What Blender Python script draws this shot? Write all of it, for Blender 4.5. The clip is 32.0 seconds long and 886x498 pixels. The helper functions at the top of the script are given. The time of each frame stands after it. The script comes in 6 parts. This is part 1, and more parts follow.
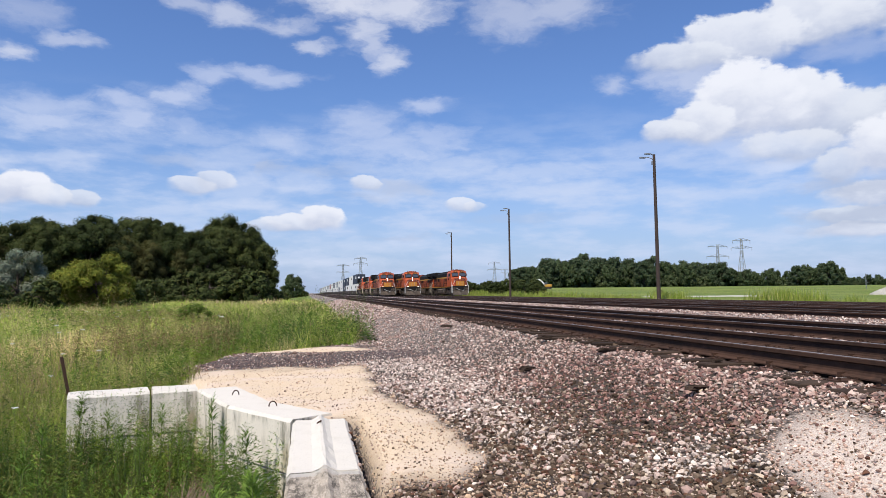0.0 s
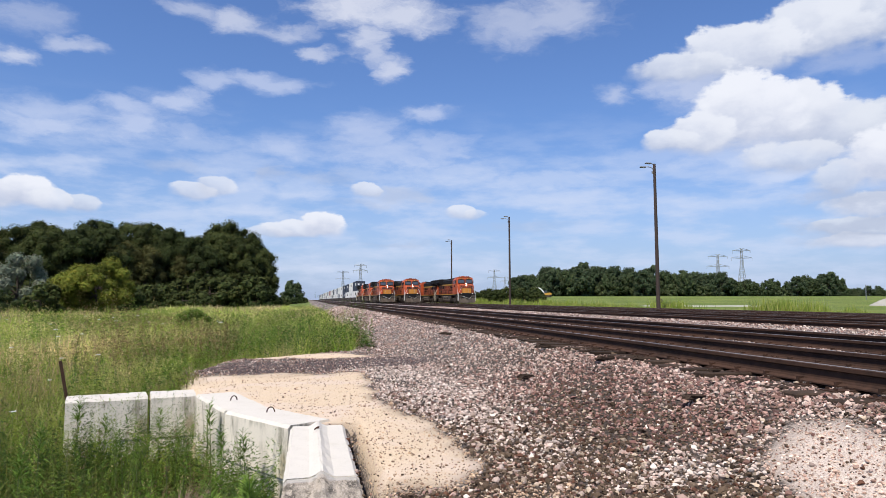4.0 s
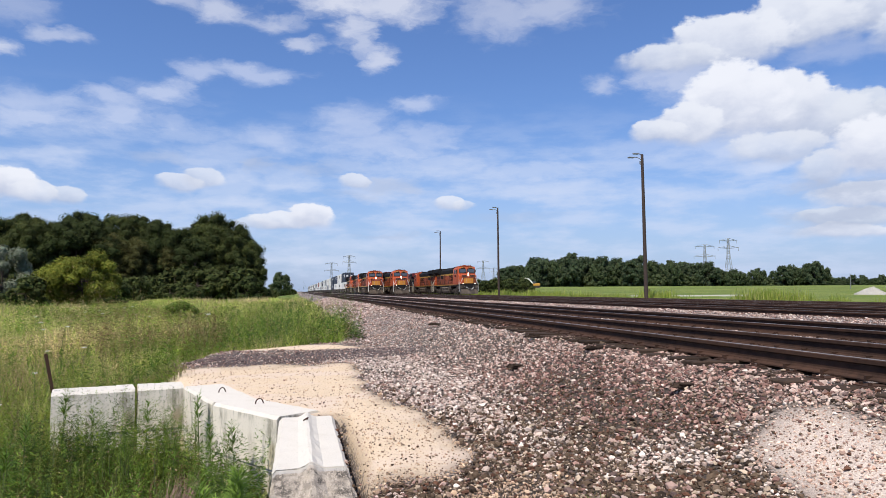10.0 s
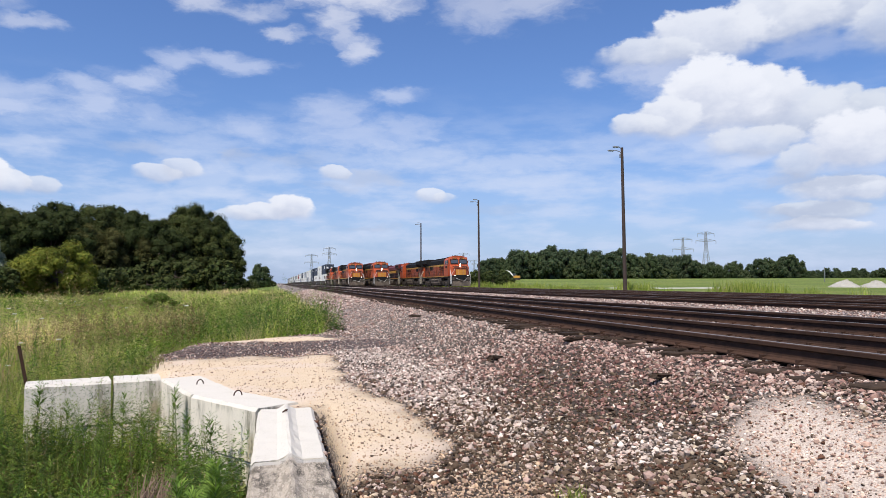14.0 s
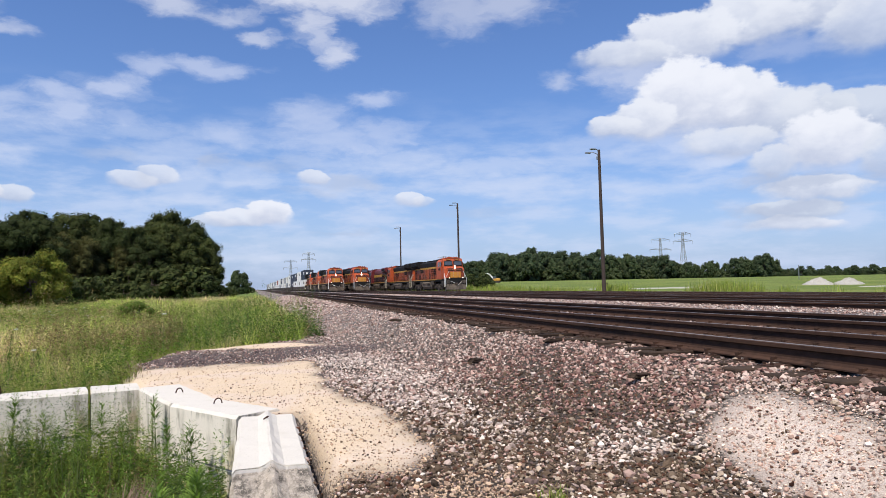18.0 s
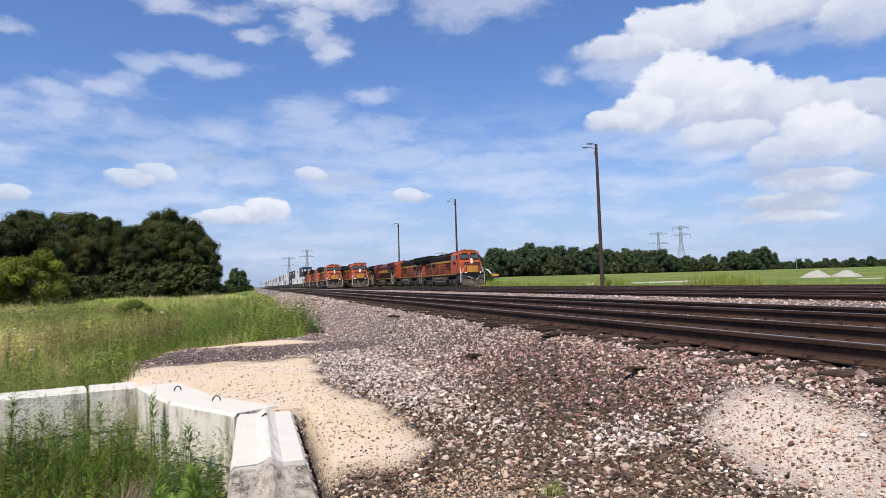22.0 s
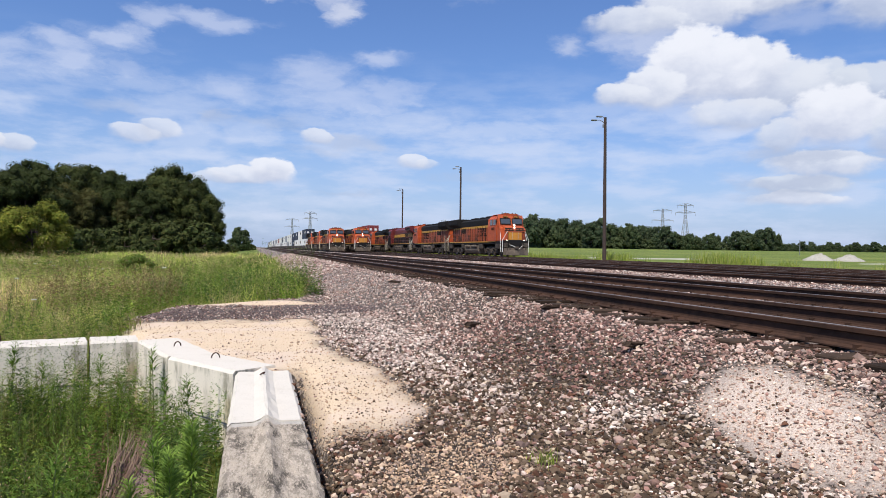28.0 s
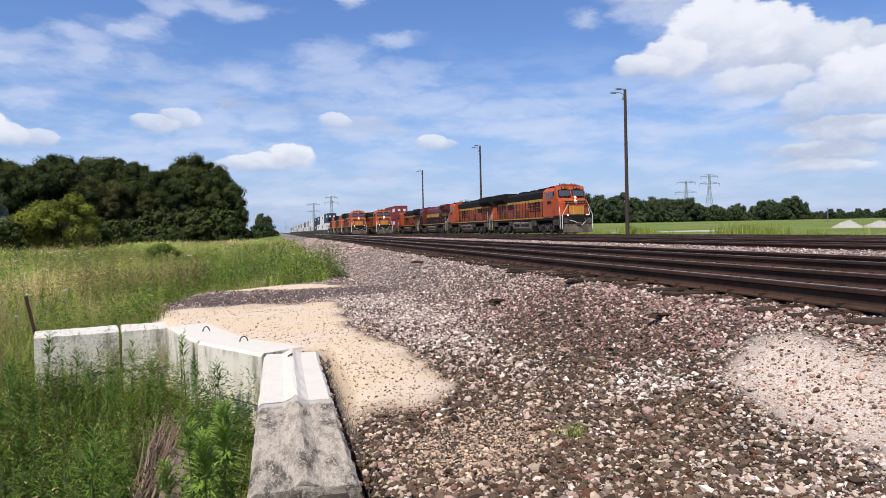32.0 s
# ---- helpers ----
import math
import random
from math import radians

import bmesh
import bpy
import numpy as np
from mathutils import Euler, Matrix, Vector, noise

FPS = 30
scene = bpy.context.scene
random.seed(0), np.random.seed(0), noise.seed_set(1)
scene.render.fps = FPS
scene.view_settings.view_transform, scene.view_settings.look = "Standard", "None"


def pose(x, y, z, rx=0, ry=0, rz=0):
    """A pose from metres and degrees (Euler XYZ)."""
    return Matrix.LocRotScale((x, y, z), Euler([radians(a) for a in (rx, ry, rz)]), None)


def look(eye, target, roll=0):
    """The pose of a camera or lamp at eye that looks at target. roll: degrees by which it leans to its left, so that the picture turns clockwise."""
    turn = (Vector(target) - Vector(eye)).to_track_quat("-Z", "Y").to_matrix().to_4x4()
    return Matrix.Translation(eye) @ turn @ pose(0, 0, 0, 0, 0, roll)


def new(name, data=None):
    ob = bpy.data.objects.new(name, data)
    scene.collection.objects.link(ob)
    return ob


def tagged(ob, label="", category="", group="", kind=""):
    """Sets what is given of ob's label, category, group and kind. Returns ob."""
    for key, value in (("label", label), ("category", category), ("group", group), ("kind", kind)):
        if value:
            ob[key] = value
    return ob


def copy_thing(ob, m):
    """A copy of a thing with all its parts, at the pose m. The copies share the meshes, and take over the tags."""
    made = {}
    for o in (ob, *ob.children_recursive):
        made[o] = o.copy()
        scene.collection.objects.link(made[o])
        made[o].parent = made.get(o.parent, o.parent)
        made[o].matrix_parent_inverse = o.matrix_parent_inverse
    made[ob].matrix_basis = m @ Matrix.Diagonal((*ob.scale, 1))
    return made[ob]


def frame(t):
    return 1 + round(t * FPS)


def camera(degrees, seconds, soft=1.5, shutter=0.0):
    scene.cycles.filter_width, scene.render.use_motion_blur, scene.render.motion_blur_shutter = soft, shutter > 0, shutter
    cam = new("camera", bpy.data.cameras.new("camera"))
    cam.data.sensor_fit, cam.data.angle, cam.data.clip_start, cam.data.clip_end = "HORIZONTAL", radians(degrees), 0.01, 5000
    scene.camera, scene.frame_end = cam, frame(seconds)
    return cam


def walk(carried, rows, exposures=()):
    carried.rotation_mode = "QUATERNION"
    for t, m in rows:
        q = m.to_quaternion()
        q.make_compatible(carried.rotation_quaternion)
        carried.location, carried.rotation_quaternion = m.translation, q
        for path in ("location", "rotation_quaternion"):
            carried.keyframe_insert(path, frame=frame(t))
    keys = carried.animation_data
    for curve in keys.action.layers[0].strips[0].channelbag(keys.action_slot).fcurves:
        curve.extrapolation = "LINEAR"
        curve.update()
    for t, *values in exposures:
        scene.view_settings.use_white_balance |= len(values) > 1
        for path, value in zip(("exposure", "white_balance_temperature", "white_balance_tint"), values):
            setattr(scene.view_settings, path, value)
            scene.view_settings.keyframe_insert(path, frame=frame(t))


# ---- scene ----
cam = camera(65.7, 32.0, 0.5)
PATH = [
    (0, (-0.019, 0.014, 0.639), (0.367, 1.972, 0.765), -0.4),
    (0.5, (-0.013, 0.01, 0.635), (0.378, 1.967, 0.768), -0.4),
    (1, (-0.013, 0.002, 0.637), (0.379, 1.958, 0.771), -0.3),
    (1.5, (-0.007, 0.001, 0.629), (0.385, 1.957, 0.766), -0.3),
    (2, (-0.012, -0.009, 0.629), (0.383, 1.946, 0.772), -0.0),
    (2.5, (-0.011, -0.008, 0.634), (0.389, 1.946, 0.781), 0.2),
    (3, (-0.017, -0.018, 0.63), (0.38, 1.937, 0.778), 0.1),
    (3.5, (-0.012, -0.015, 0.635), (0.373, 1.942, 0.782), 0.1),
    (5.5, (-0.011, -0.025, 0.634), (0.377, 1.931, 0.786), 0.0),
    (6, (-0.011, -0.023, 0.636), (0.377, 1.934, 0.78), 0.0),
    (6.5, (-0.014, -0.013, 0.63), (0.371, 1.944, 0.771), 0.1),
    (7, (-0.015, -0.003, 0.63), (0.37, 1.954, 0.767), 0.1),
    (7.5, (-0.006, -0.003, 0.629), (0.386, 1.954, 0.761), -0.0),
    (8, (-0.008, 0.003, 0.627), (0.398, 1.957, 0.752), 0.0),
    (8.5, (-0.002, 0.006, 0.625), (0.412, 1.959, 0.744), -0.1),
    (9, (-0.002, 0.0, 0.627), (0.419, 1.952, 0.745), -0.2),
    (9.5, (0.0, 0.004, 0.627), (0.422, 1.955, 0.748), -0.3),
    (10, (-0.008, 0.01, 0.624), (0.41, 1.962, 0.746), -0.2),
    (10.5, (-0.011, 0.011, 0.625), (0.402, 1.964, 0.75), -0.0),
    (11, (-0.011, 0.016, 0.62), (0.402, 1.969, 0.748), -0.1),
    (11.5, (-0.002, 0.012, 0.623), (0.414, 1.964, 0.753), -0.2),
    (12, (-0.011, 0.022, 0.619), (0.411, 1.972, 0.748), -0.3),
    (12.5, (-0.013, 0.022, 0.619), (0.423, 1.97, 0.744), -0.2),
    (13, (-0.008, 0.033, 0.62), (0.443, 1.978, 0.736), -0.1),
    (13.5, (-0.003, 0.03, 0.617), (0.461, 1.972, 0.724), -0.1),
    (14, (-0.002, 0.03, 0.615), (0.471, 1.97, 0.714), -0.1),
    (14.5, (0.001, 0.028, 0.618), (0.481, 1.967, 0.713), -0.2),
    (16.5, (0.001, 0.009, 0.613), (0.518, 1.938, 0.714), -0.4),
    (17, (-0.006, 0.003, 0.614), (0.52, 1.93, 0.713), -0.6),
    (17.5, (-0.006, 0.003, 0.617), (0.524, 1.929, 0.718), -0.7),
    (18, (-0.005, -0.001, 0.616), (0.525, 1.924, 0.725), -1.0),
    (18.5, (0.0, -0.018, 0.615), (0.525, 1.908, 0.727), -1.2),
    (19, (-0.005, -0.021, 0.618), (0.52, 1.906, 0.73), -1.4),
    (19.5, (-0.003, -0.015, 0.62), (0.524, 1.911, 0.731), -1.5),
    (20, (-0.003, -0.02, 0.618), (0.527, 1.905, 0.727), -1.4),
    (20.5, (0.001, -0.017, 0.621), (0.532, 1.908, 0.725), -1.4),
    (21, (0.001, -0.006, 0.614), (0.533, 1.919, 0.715), -1.4),
    (21.5, (0.004, -0.01, 0.619), (0.537, 1.915, 0.718), -1.5),
    (22, (0.011, -0.013, 0.615), (0.546, 1.912, 0.712), -1.5),
    (22.5, (0.015, -0.014, 0.618), (0.555, 1.91, 0.716), -1.5),
    (23, (0.026, 0.005, 0.612), (0.575, 1.925, 0.712), -1.4),
    (23.5, (0.024, 0.004, 0.614), (0.585, 1.921, 0.708), -1.1),
    (24, (0.028, 0.001, 0.608), (0.59, 1.919, 0.692), -1.0),
    (24.5, (0.028, 0.01, 0.613), (0.589, 1.929, 0.689), -1.0),
    (25, (0.025, 0.018, 0.617), (0.587, 1.936, 0.692), -1.5),
    (25.5, (0.026, 0.022, 0.625), (0.585, 1.941, 0.694), -1.8),
    (27.5, (0.015, 0.019, 0.606), (0.536, 1.95, 0.589), 0.9),
    (28, (0.017, 0.013, 0.61), (0.544, 1.942, 0.613), 0.9),
    (28.5, (0.016, 0.003, 0.602), (0.556, 1.928, 0.629), 0.7),
    (29, (0.018, -0.004, 0.603), (0.57, 1.918, 0.649), 0.7),
    (29.5, (0.015, -0.012, 0.607), (0.576, 1.907, 0.661), 0.7),
    (30, (0.019, -0.001, 0.601), (0.583, 1.918, 0.65), 0.7),
    (30.5, (0.019, -0.001, 0.595), (0.574, 1.92, 0.628), 0.3),
    (31, (0.026, 0.005, 0.591), (0.546, 1.937, 0.591), -0.3),
    (31.5, (0.014, 0.023, 0.587), (0.49, 1.965, 0.548), -0.8),
    (32, (0.017, 0.021, 0.582), (0.482, 1.966, 0.527), -1.0),
]
walk(cam, [(t, look(eye, target, roll)) for t, eye, target, roll in PATH])

# ---- light ----
SUN_DIR = Vector((-0.56, -0.66, 1.42)).normalized()
sun = new("sun", bpy.data.lights.new("sun", "SUN"))
sun.data.energy, sun.data.angle, sun.data.color = 6.0, radians(0.6), (1.0, 0.935, 0.82)
sun.matrix_world = look(SUN_DIR * 60, (0, 0, 0))
scene.view_settings.exposure = 0.0


class Tree:
    """Small helper to wire shader nodes."""

    def __init__(self, tree):
        self.t = tree
        tree.nodes.clear()

    def node(self, kind, **kw):
        n = self.t.nodes.new(kind)
        for k, v in kw.items():
            setattr(n, k, v)
        return n

    def put(self, socket, value):
        if isinstance(value, bpy.types.NodeSocket):
            self.t.links.new(value, socket)
        elif value is not None:
            socket.default_value = value

    def math(self, op, a, b=None, c=None, clamp=False):
        n = self.node("ShaderNodeMath", operation=op, use_clamp=clamp)
        for s, v in zip(n.inputs, (a, b, c)):
            self.put(s, v)
        return n.outputs[0]

    def vec(self, op, a, b=None, c=None):
        n = self.node("ShaderNodeVectorMath", operation=op)
        for s, v in zip(n.inputs, (a, b, c)):
            self.put(s, v)
        return n.outputs["Value"] if op in ("LENGTH", "DOT_PRODUCT", "DISTANCE") else n.outputs[0]

    def ramp(self, v, lo, hi, smooth=True):
        n = self.node("ShaderNodeMapRange", interpolation_type="SMOOTHSTEP" if smooth else "LINEAR")
        self.put(n.inputs[0], v)
        n.inputs[1].default_value, n.inputs[2].default_value = lo, hi
        return n.outputs[0]

    def mix(self, f, a, b):
        n = self.node("ShaderNodeMix", data_type="RGBA")
        self.put(n.inputs[0], f)
        self.put(n.inputs[6], a if isinstance(a, bpy.types.NodeSocket) else (*a, 1))
        self.put(n.inputs[7], b if isinstance(b, bpy.types.NodeSocket) else (*b, 1))
        return n.outputs[2]

    def noise(self, v, scale, detail=4, rough=0.55, out=0):
        n = self.node("ShaderNodeTexNoise")
        self.put(n.inputs["Vector"], v)
        n.inputs["Scale"].default_value, n.inputs["Detail"].default_value, n.inputs["Roughness"].default_value = scale, detail, rough
        return n.outputs[out]

    def attr(self, name, out="Fac"):
        return self.node("ShaderNodeAttribute", attribute_name=name).outputs[out]


# clouds: azimuth, elevation and half sizes in degrees, how dense, and how bright the sunlit side is
BANK = [(44.0, 19.3, 4.5, 2.77, 0.95, 0.75), (40.0, 18.9, 4.5, 2.78, 0.95, 0.8), (34.9, 18.2, 5.1, 2.68, 0.95, 0.85), (30.5, 17.9, 4.2, 1.42, 0.85, 0.75),
        (47.8, 17.2, 3.4, 2.51, 0.8, 0.7)]
DOME = [(46.9, 11.0, 3.8, 2.64, 0.9, 0.5), (44.2, 11.7, 2.7, 2.41, 0.92, 0.55), (41.4, 11.7, 3.9, 2.80, 0.95, 0.72), (38.8, 13.0, 3.4, 3.18, 1, 0.9),
        (35.3, 13.3, 4.3, 3.94, 1, 1), (32.0, 12.4, 3.0, 2.16, 0.97, 0.88), (29.5, 12.3, 2.2, 1.10, 0.9, 0.8), (38.5, 10.2, 4.2, 1.57, 0.8, 0.75)]
STACK = [(42.6, 4.0, 3.5, 0.73, 0.85, 0.95), (42.5, 4.9, 3.5, 1.05, 0.85, 0.5), (44.1, 6.4, 4.2, 1.27, 0.92, 0.85), (41.4, 8.5, 2.0, 1.62, 0.8, 0.7),
         (44.9, 9.4, 3.8, 2.72, 0.97, 1), (48.6, 7.8, 1.8, 2.61, 0.7, 0.6)]
LOW = [(-22.7, 7.1, 2.6, 1.40, 0.9, 0.9), (-20.5, 7.4, 2.0, 1.44, 0.98, 1), (-18.8, 7.0, 1.6, 0.98, 0.85, 0.85), (-16.8, 7.0, 1.3, 0.83, 0.75, 0.75),
       (-9.1, 8.3, 1.9, 0.79, 0.75, 0.85), (-7.4, 8.7, 1.8, 0.98, 0.7, 0.8), (-3.2, 5.4, 2.2, 0.59, 0.6, 0.8), (-1.2, 5.6, 3.0, 0.87, 0.9, 0.9),
       (1.1, 5.9, 2.0, 1.16, 0.95, 1), (4.8, 8.9, 1.5, 0.79, 0.75, 0.85), (12.7, 7.1, 1.4, 0.85, 0.75, 0.9), (13.8, 7.0, 1.1, 0.56, 0.55, 0.8),
       (-26.5, 7.4, 2.1, 1.12, 0.8, 0.9)]
HIGH = [(3.5, 23.4, 4.5, 1.41, 0.75), (7.6, 22.9, 3.9, 1.26, 0.7), (4.5, 21.1, 1.8, 1.45, 0.6), (5.4, 19.8, 1.2, 0.95, 0.5), (6.7, 18.9, 1.4, 0.88, 0.62),
        (-6.5, 21.8, 2.5, 0.89, 0.55), (-9.2, 22.3, 2.1, 0.64, 0.4), (-2.1, 21.3, 2.7, 0.54, 0.45), (0.3, 19.8, 1.8, 0.39, 0.5),
        (-18.2, 18.5, 1.8, 0.42, 0.42), (-21.4, 17.0, 1.8, 0.57, 0.6), (-20.6, 19.7, 2.8, 0.89, 0.28), (25.6, 16.3, 1.4, 0.61, 0.4),
        (17.3, 22.2, 3.8, 1.61, 0.42), (20.6, 22.9, 4.5, 1.58, 0.45), (31.7, 16.6, 4.0, 1.43, 0.5), (42.5, 17.1, 3.9, 0.69, 0.25)]
STREAK = [(-7.5, 16.7, 1.9, 0.64, 0.48), (-4.3, 17.3, 3.8, 0.60, 0.5), (-10.3, 15.3, 2.5, 0.84, 0.55), (-13.9, 14.6, 2.7, 0.70, 0.5),
          (-18.8, 13.7, 3.9, 0.79, 0.42), (-19.1, 12.5, 3.6, 0.88, 0.55), (-13.1, 13.1, 3.0, 1.09, 0.52), (-9.4, 13.0, 2.1, 0.52, 0.3),
          (9.5, 15.3, 2.2, 0.63, 0.5), (4.5, 13.6, 2.8, 1.46, 0.45), (6.4, 12.2, 5.2, 1.20, 0.42), (10.7, 12.9, 2.9, 1.10, 0.4), (8.3, 11.6, 2.9, 0.56, 0.4),
          (-1.7, 12.5, 2.2, 0.76, 0.38)]
BANDS = [(-17.6, 9.9, 2.4, 0.61, 0.42), (-8.5, 12.1, 3.0, 0.65, 0.3), (-21.8, 9.4, 1.3, 0.47, 0.4), (-5.9, 10.8, 3.9, 0.98, 0.3), (-5.0, 8.6, 2.6, 1.26, 0.4),
         (-5.4, 7.3, 3.5, 0.63, 0.4), (-1.0, 9.2, 2.7, 1.28, 0.35), (6.9, 8.6, 3.3, 0.84, 0.4), (11.7, 10.5, 4.8, 1.02, 0.42), (19.7, 9.9, 5.1, 0.78, 0.42),
         (28.3, 11.4, 4.8, 0.80, 0.3), (34.2, 11.1, 5.3, 0.77, 0.45), (38.1, 9.6, 2.3, 0.67, 0.5), (22.0, 8.2, 7.3, 0.74, 0.3), (31.7, 7.4, 7.1, 0.71, 0.32),
         (0.9, 2.5, 7.3, 0.56, 0.4), (4.6, 3.9, 5.6, 0.66, 0.3)]
GREY = [(-3.2, 10.2, 1.2, 0.54, 0.5), (7.9, 8.7, 2.5, 0.56, 0.45), (0.8, 10.1, 4.1, 0.46, 0.3), (-11.0, 10.2, 2.4, 0.39, 0.3), (43.1, 7.2, 4.1, 0.52, 0.75),
        (42.7, 5.6, 3.8, 0.48, 0.7), (41.6, 4.5, 3.0, 0.41, 0.5), (18.2, 6.1, 4.2, 0.33, 0.25), (7.4, 4.7, 2.4, 0.24, 0.3), (4.5, 8.0, 2.8, 0.37, 0.3)]


def build_world():
    world = bpy.data.worlds.new("sky")
    world.use_nodes = True
    scene.world = world
    t = Tree(world.node_tree)
    sky = t.node("ShaderNodeTexSky", sky_type="NISHITA", sun_disc=False)
    sky.sun_elevation = math.asin(SUN_DIR.z)
    sky.sun_rotation = math.atan2(SUN_DIR.x, SUN_DIR.y)
    sky.air_density, sky.dust_density, sky.ozone_density = 1.1, 0.9, 2.2
    d = t.node("ShaderNodeTexCoord").outputs["Generated"]
    sep = t.node("ShaderNodeSeparateXYZ")
    t.put(sep.inputs[0], d)
    x, y, z = sep.outputs
    az = t.math("MULTIPLY", t.math("ARCTAN2", x, y), 57.2958)
    el = t.math("MULTIPLY", t.math("ARCSINE", z), 57.2958)
    comb = t.node("ShaderNodeCombineXYZ")
    t.put(comb.inputs[0], az)
    t.put(comb.inputs[1], el)
    uv = comb.outputs[0]
    stretch = t.vec("MULTIPLY", uv, (0.6, 1.0, 1.0))
    # billows bend the round clouds, wind draws out the thin ones
    billow = t.vec("SUBTRACT", t.noise(stretch, 0.55, 3, 0.5, 1), (0.5, 0.5, 0.5))
    wind = t.vec("SUBTRACT", t.noise(t.vec("MULTIPLY", uv, (0.45, 1.0, 1.0)), 0.5, 5, 0.58, 1), (0.5, 0.5, 0.5))
    round_p = t.vec("ADD", uv, t.vec("MULTIPLY", billow, (1.7, 1.1, 0.0)))
    thin_p = t.vec("ADD", uv, t.vec("MULTIPLY", wind, (5.5, 2.4, 0.0)))
    bump = t.math("SUBTRACT", t.noise(stretch, 1.5, 6, 0.55), 0.5)
    lumps = t.math("SUBTRACT", t.noise(t.vec("MULTIPLY", round_p, (0.75, 1.0, 1.0)), 0.6, 5, 0.5), 0.5)
    rag = t.math("SUBTRACT", t.noise(t.vec("MULTIPLY", thin_p, (0.5, 1.0, 1.0)), 0.8, 6, 0.6), 0.5)
    haze = t.math("MULTIPLY", t.ramp(el, 15.0, -1.0), 0.62)
    colour = t.mix(haze, t.vec("MULTIPLY", sky.outputs[0], (0.80, 1.0, 1.42)), (4.7, 5.9, 8.9))
    # the broken veil that thickens towards the horizon
    veil = t.noise(t.vec("MULTIPLY", uv, (0.28, 1.0, 1.0)), 0.55, 6, 0.58)
    low = t.math("MULTIPLY", t.ramp(el, 17.0, 6.0), t.ramp(veil, 0.40, 0.66))
    colour = t.mix(t.math("MULTIPLY", low, 0.60), colour, (6.3, 7.15, 9.2))

    def spot(p, a, e, ra, re):
        return t.vec("MULTIPLY_ADD", p, (1 / ra, 1 / re, 0), (-a / ra, -e / re, 0))

    def thin(colour, blobs, tone, reach=0.55):
        """Torn, soft-edged clouds laid over the sky."""
        total = None
        for a, e, ra, re, dense in blobs:
            v = t.math("SUBTRACT", 1.0, t.vec("LENGTH", spot(thin_p, a, e, ra * 1.12, re * 1.25)))
            v = t.math("MULTIPLY", t.ramp(t.math("MULTIPLY_ADD", rag, 1.5, v), -0.32, reach + 0.3), dense)
            total = v if total is None else t.math("MAXIMUM", total, v)
        return t.mix(total, colour, tone)

    def heaped(colour, blobs):
        """Heaped clouds one before the other: crisp lumpy tops, soft shaded bases."""
        for a, e, ra, re, dense, sunlit in blobs:
            q = spot(round_p, a, e, ra, re)
            rise = t.vec("DOT_PRODUCT", q, (0.18, 1.0, 0.0))
            q = t.vec("MAXIMUM", t.vec("ABSOLUTE", q), t.vec("MULTIPLY", q, (1.0, -1.45, 0.0)))
            v = t.math("SUBTRACT", 1.10, t.vec("LENGTH", q))
            v = t.math("MULTIPLY_ADD", lumps, 0.55, t.math("MULTIPLY_ADD", bump, 0.35, v))
            edge = t.node("ShaderNodeMapRange")
            t.put(edge.inputs[0], rise)
            for k, w in enumerate((-0.7, 0.55, 1.15, 0.17), 1):
                edge.inputs[k].default_value = w
            cover = t.math("MULTIPLY", t.ramp(t.math("DIVIDE", v, edge.outputs[0]), 0.0, 1.0), dense)
            glow = t.ramp(t.math("MULTIPLY_ADD", lumps, 1.3, t.math("MULTIPLY_ADD", bump, 0.5, rise)), -0.75, 0.85)
            dim, cool = 0.6 + 0.4 * sunlit, 0.75 + 0.25 * sunlit
            lit = t.mix(glow, (5.2 * dim, 5.8 * (dim + cool) / 2, 7.5 * cool), (8.7 * dim, 8.95 * (dim + cool) / 2, 9.8 * cool))
            colour = t.mix(cover, colour, lit)
        return colour

    colour = thin(colour, BANDS, (7.2, 7.8, 9.4))
    colour = thin(colour, STREAK, (7.4, 7.9, 9.5))
    colour = thin(colour, HIGH, (8.3, 8.5, 9.4))
    colour = heaped(colour, BANK)
    colour = heaped(colour, DOME)
    colour = heaped(colour, STACK)
    colour = heaped(colour, LOW)
    colour = thin(colour, GREY, (4.7, 5.4, 7.1))
    back = t.node("ShaderNodeBackground")
    t.put(back.inputs[0], colour)
    back.inputs[1].default_value = 0.1
    out = t.node("ShaderNodeOutputWorld")
    t.put(out.inputs[0], back.outputs[0])


build_world()

# ---- materials ----


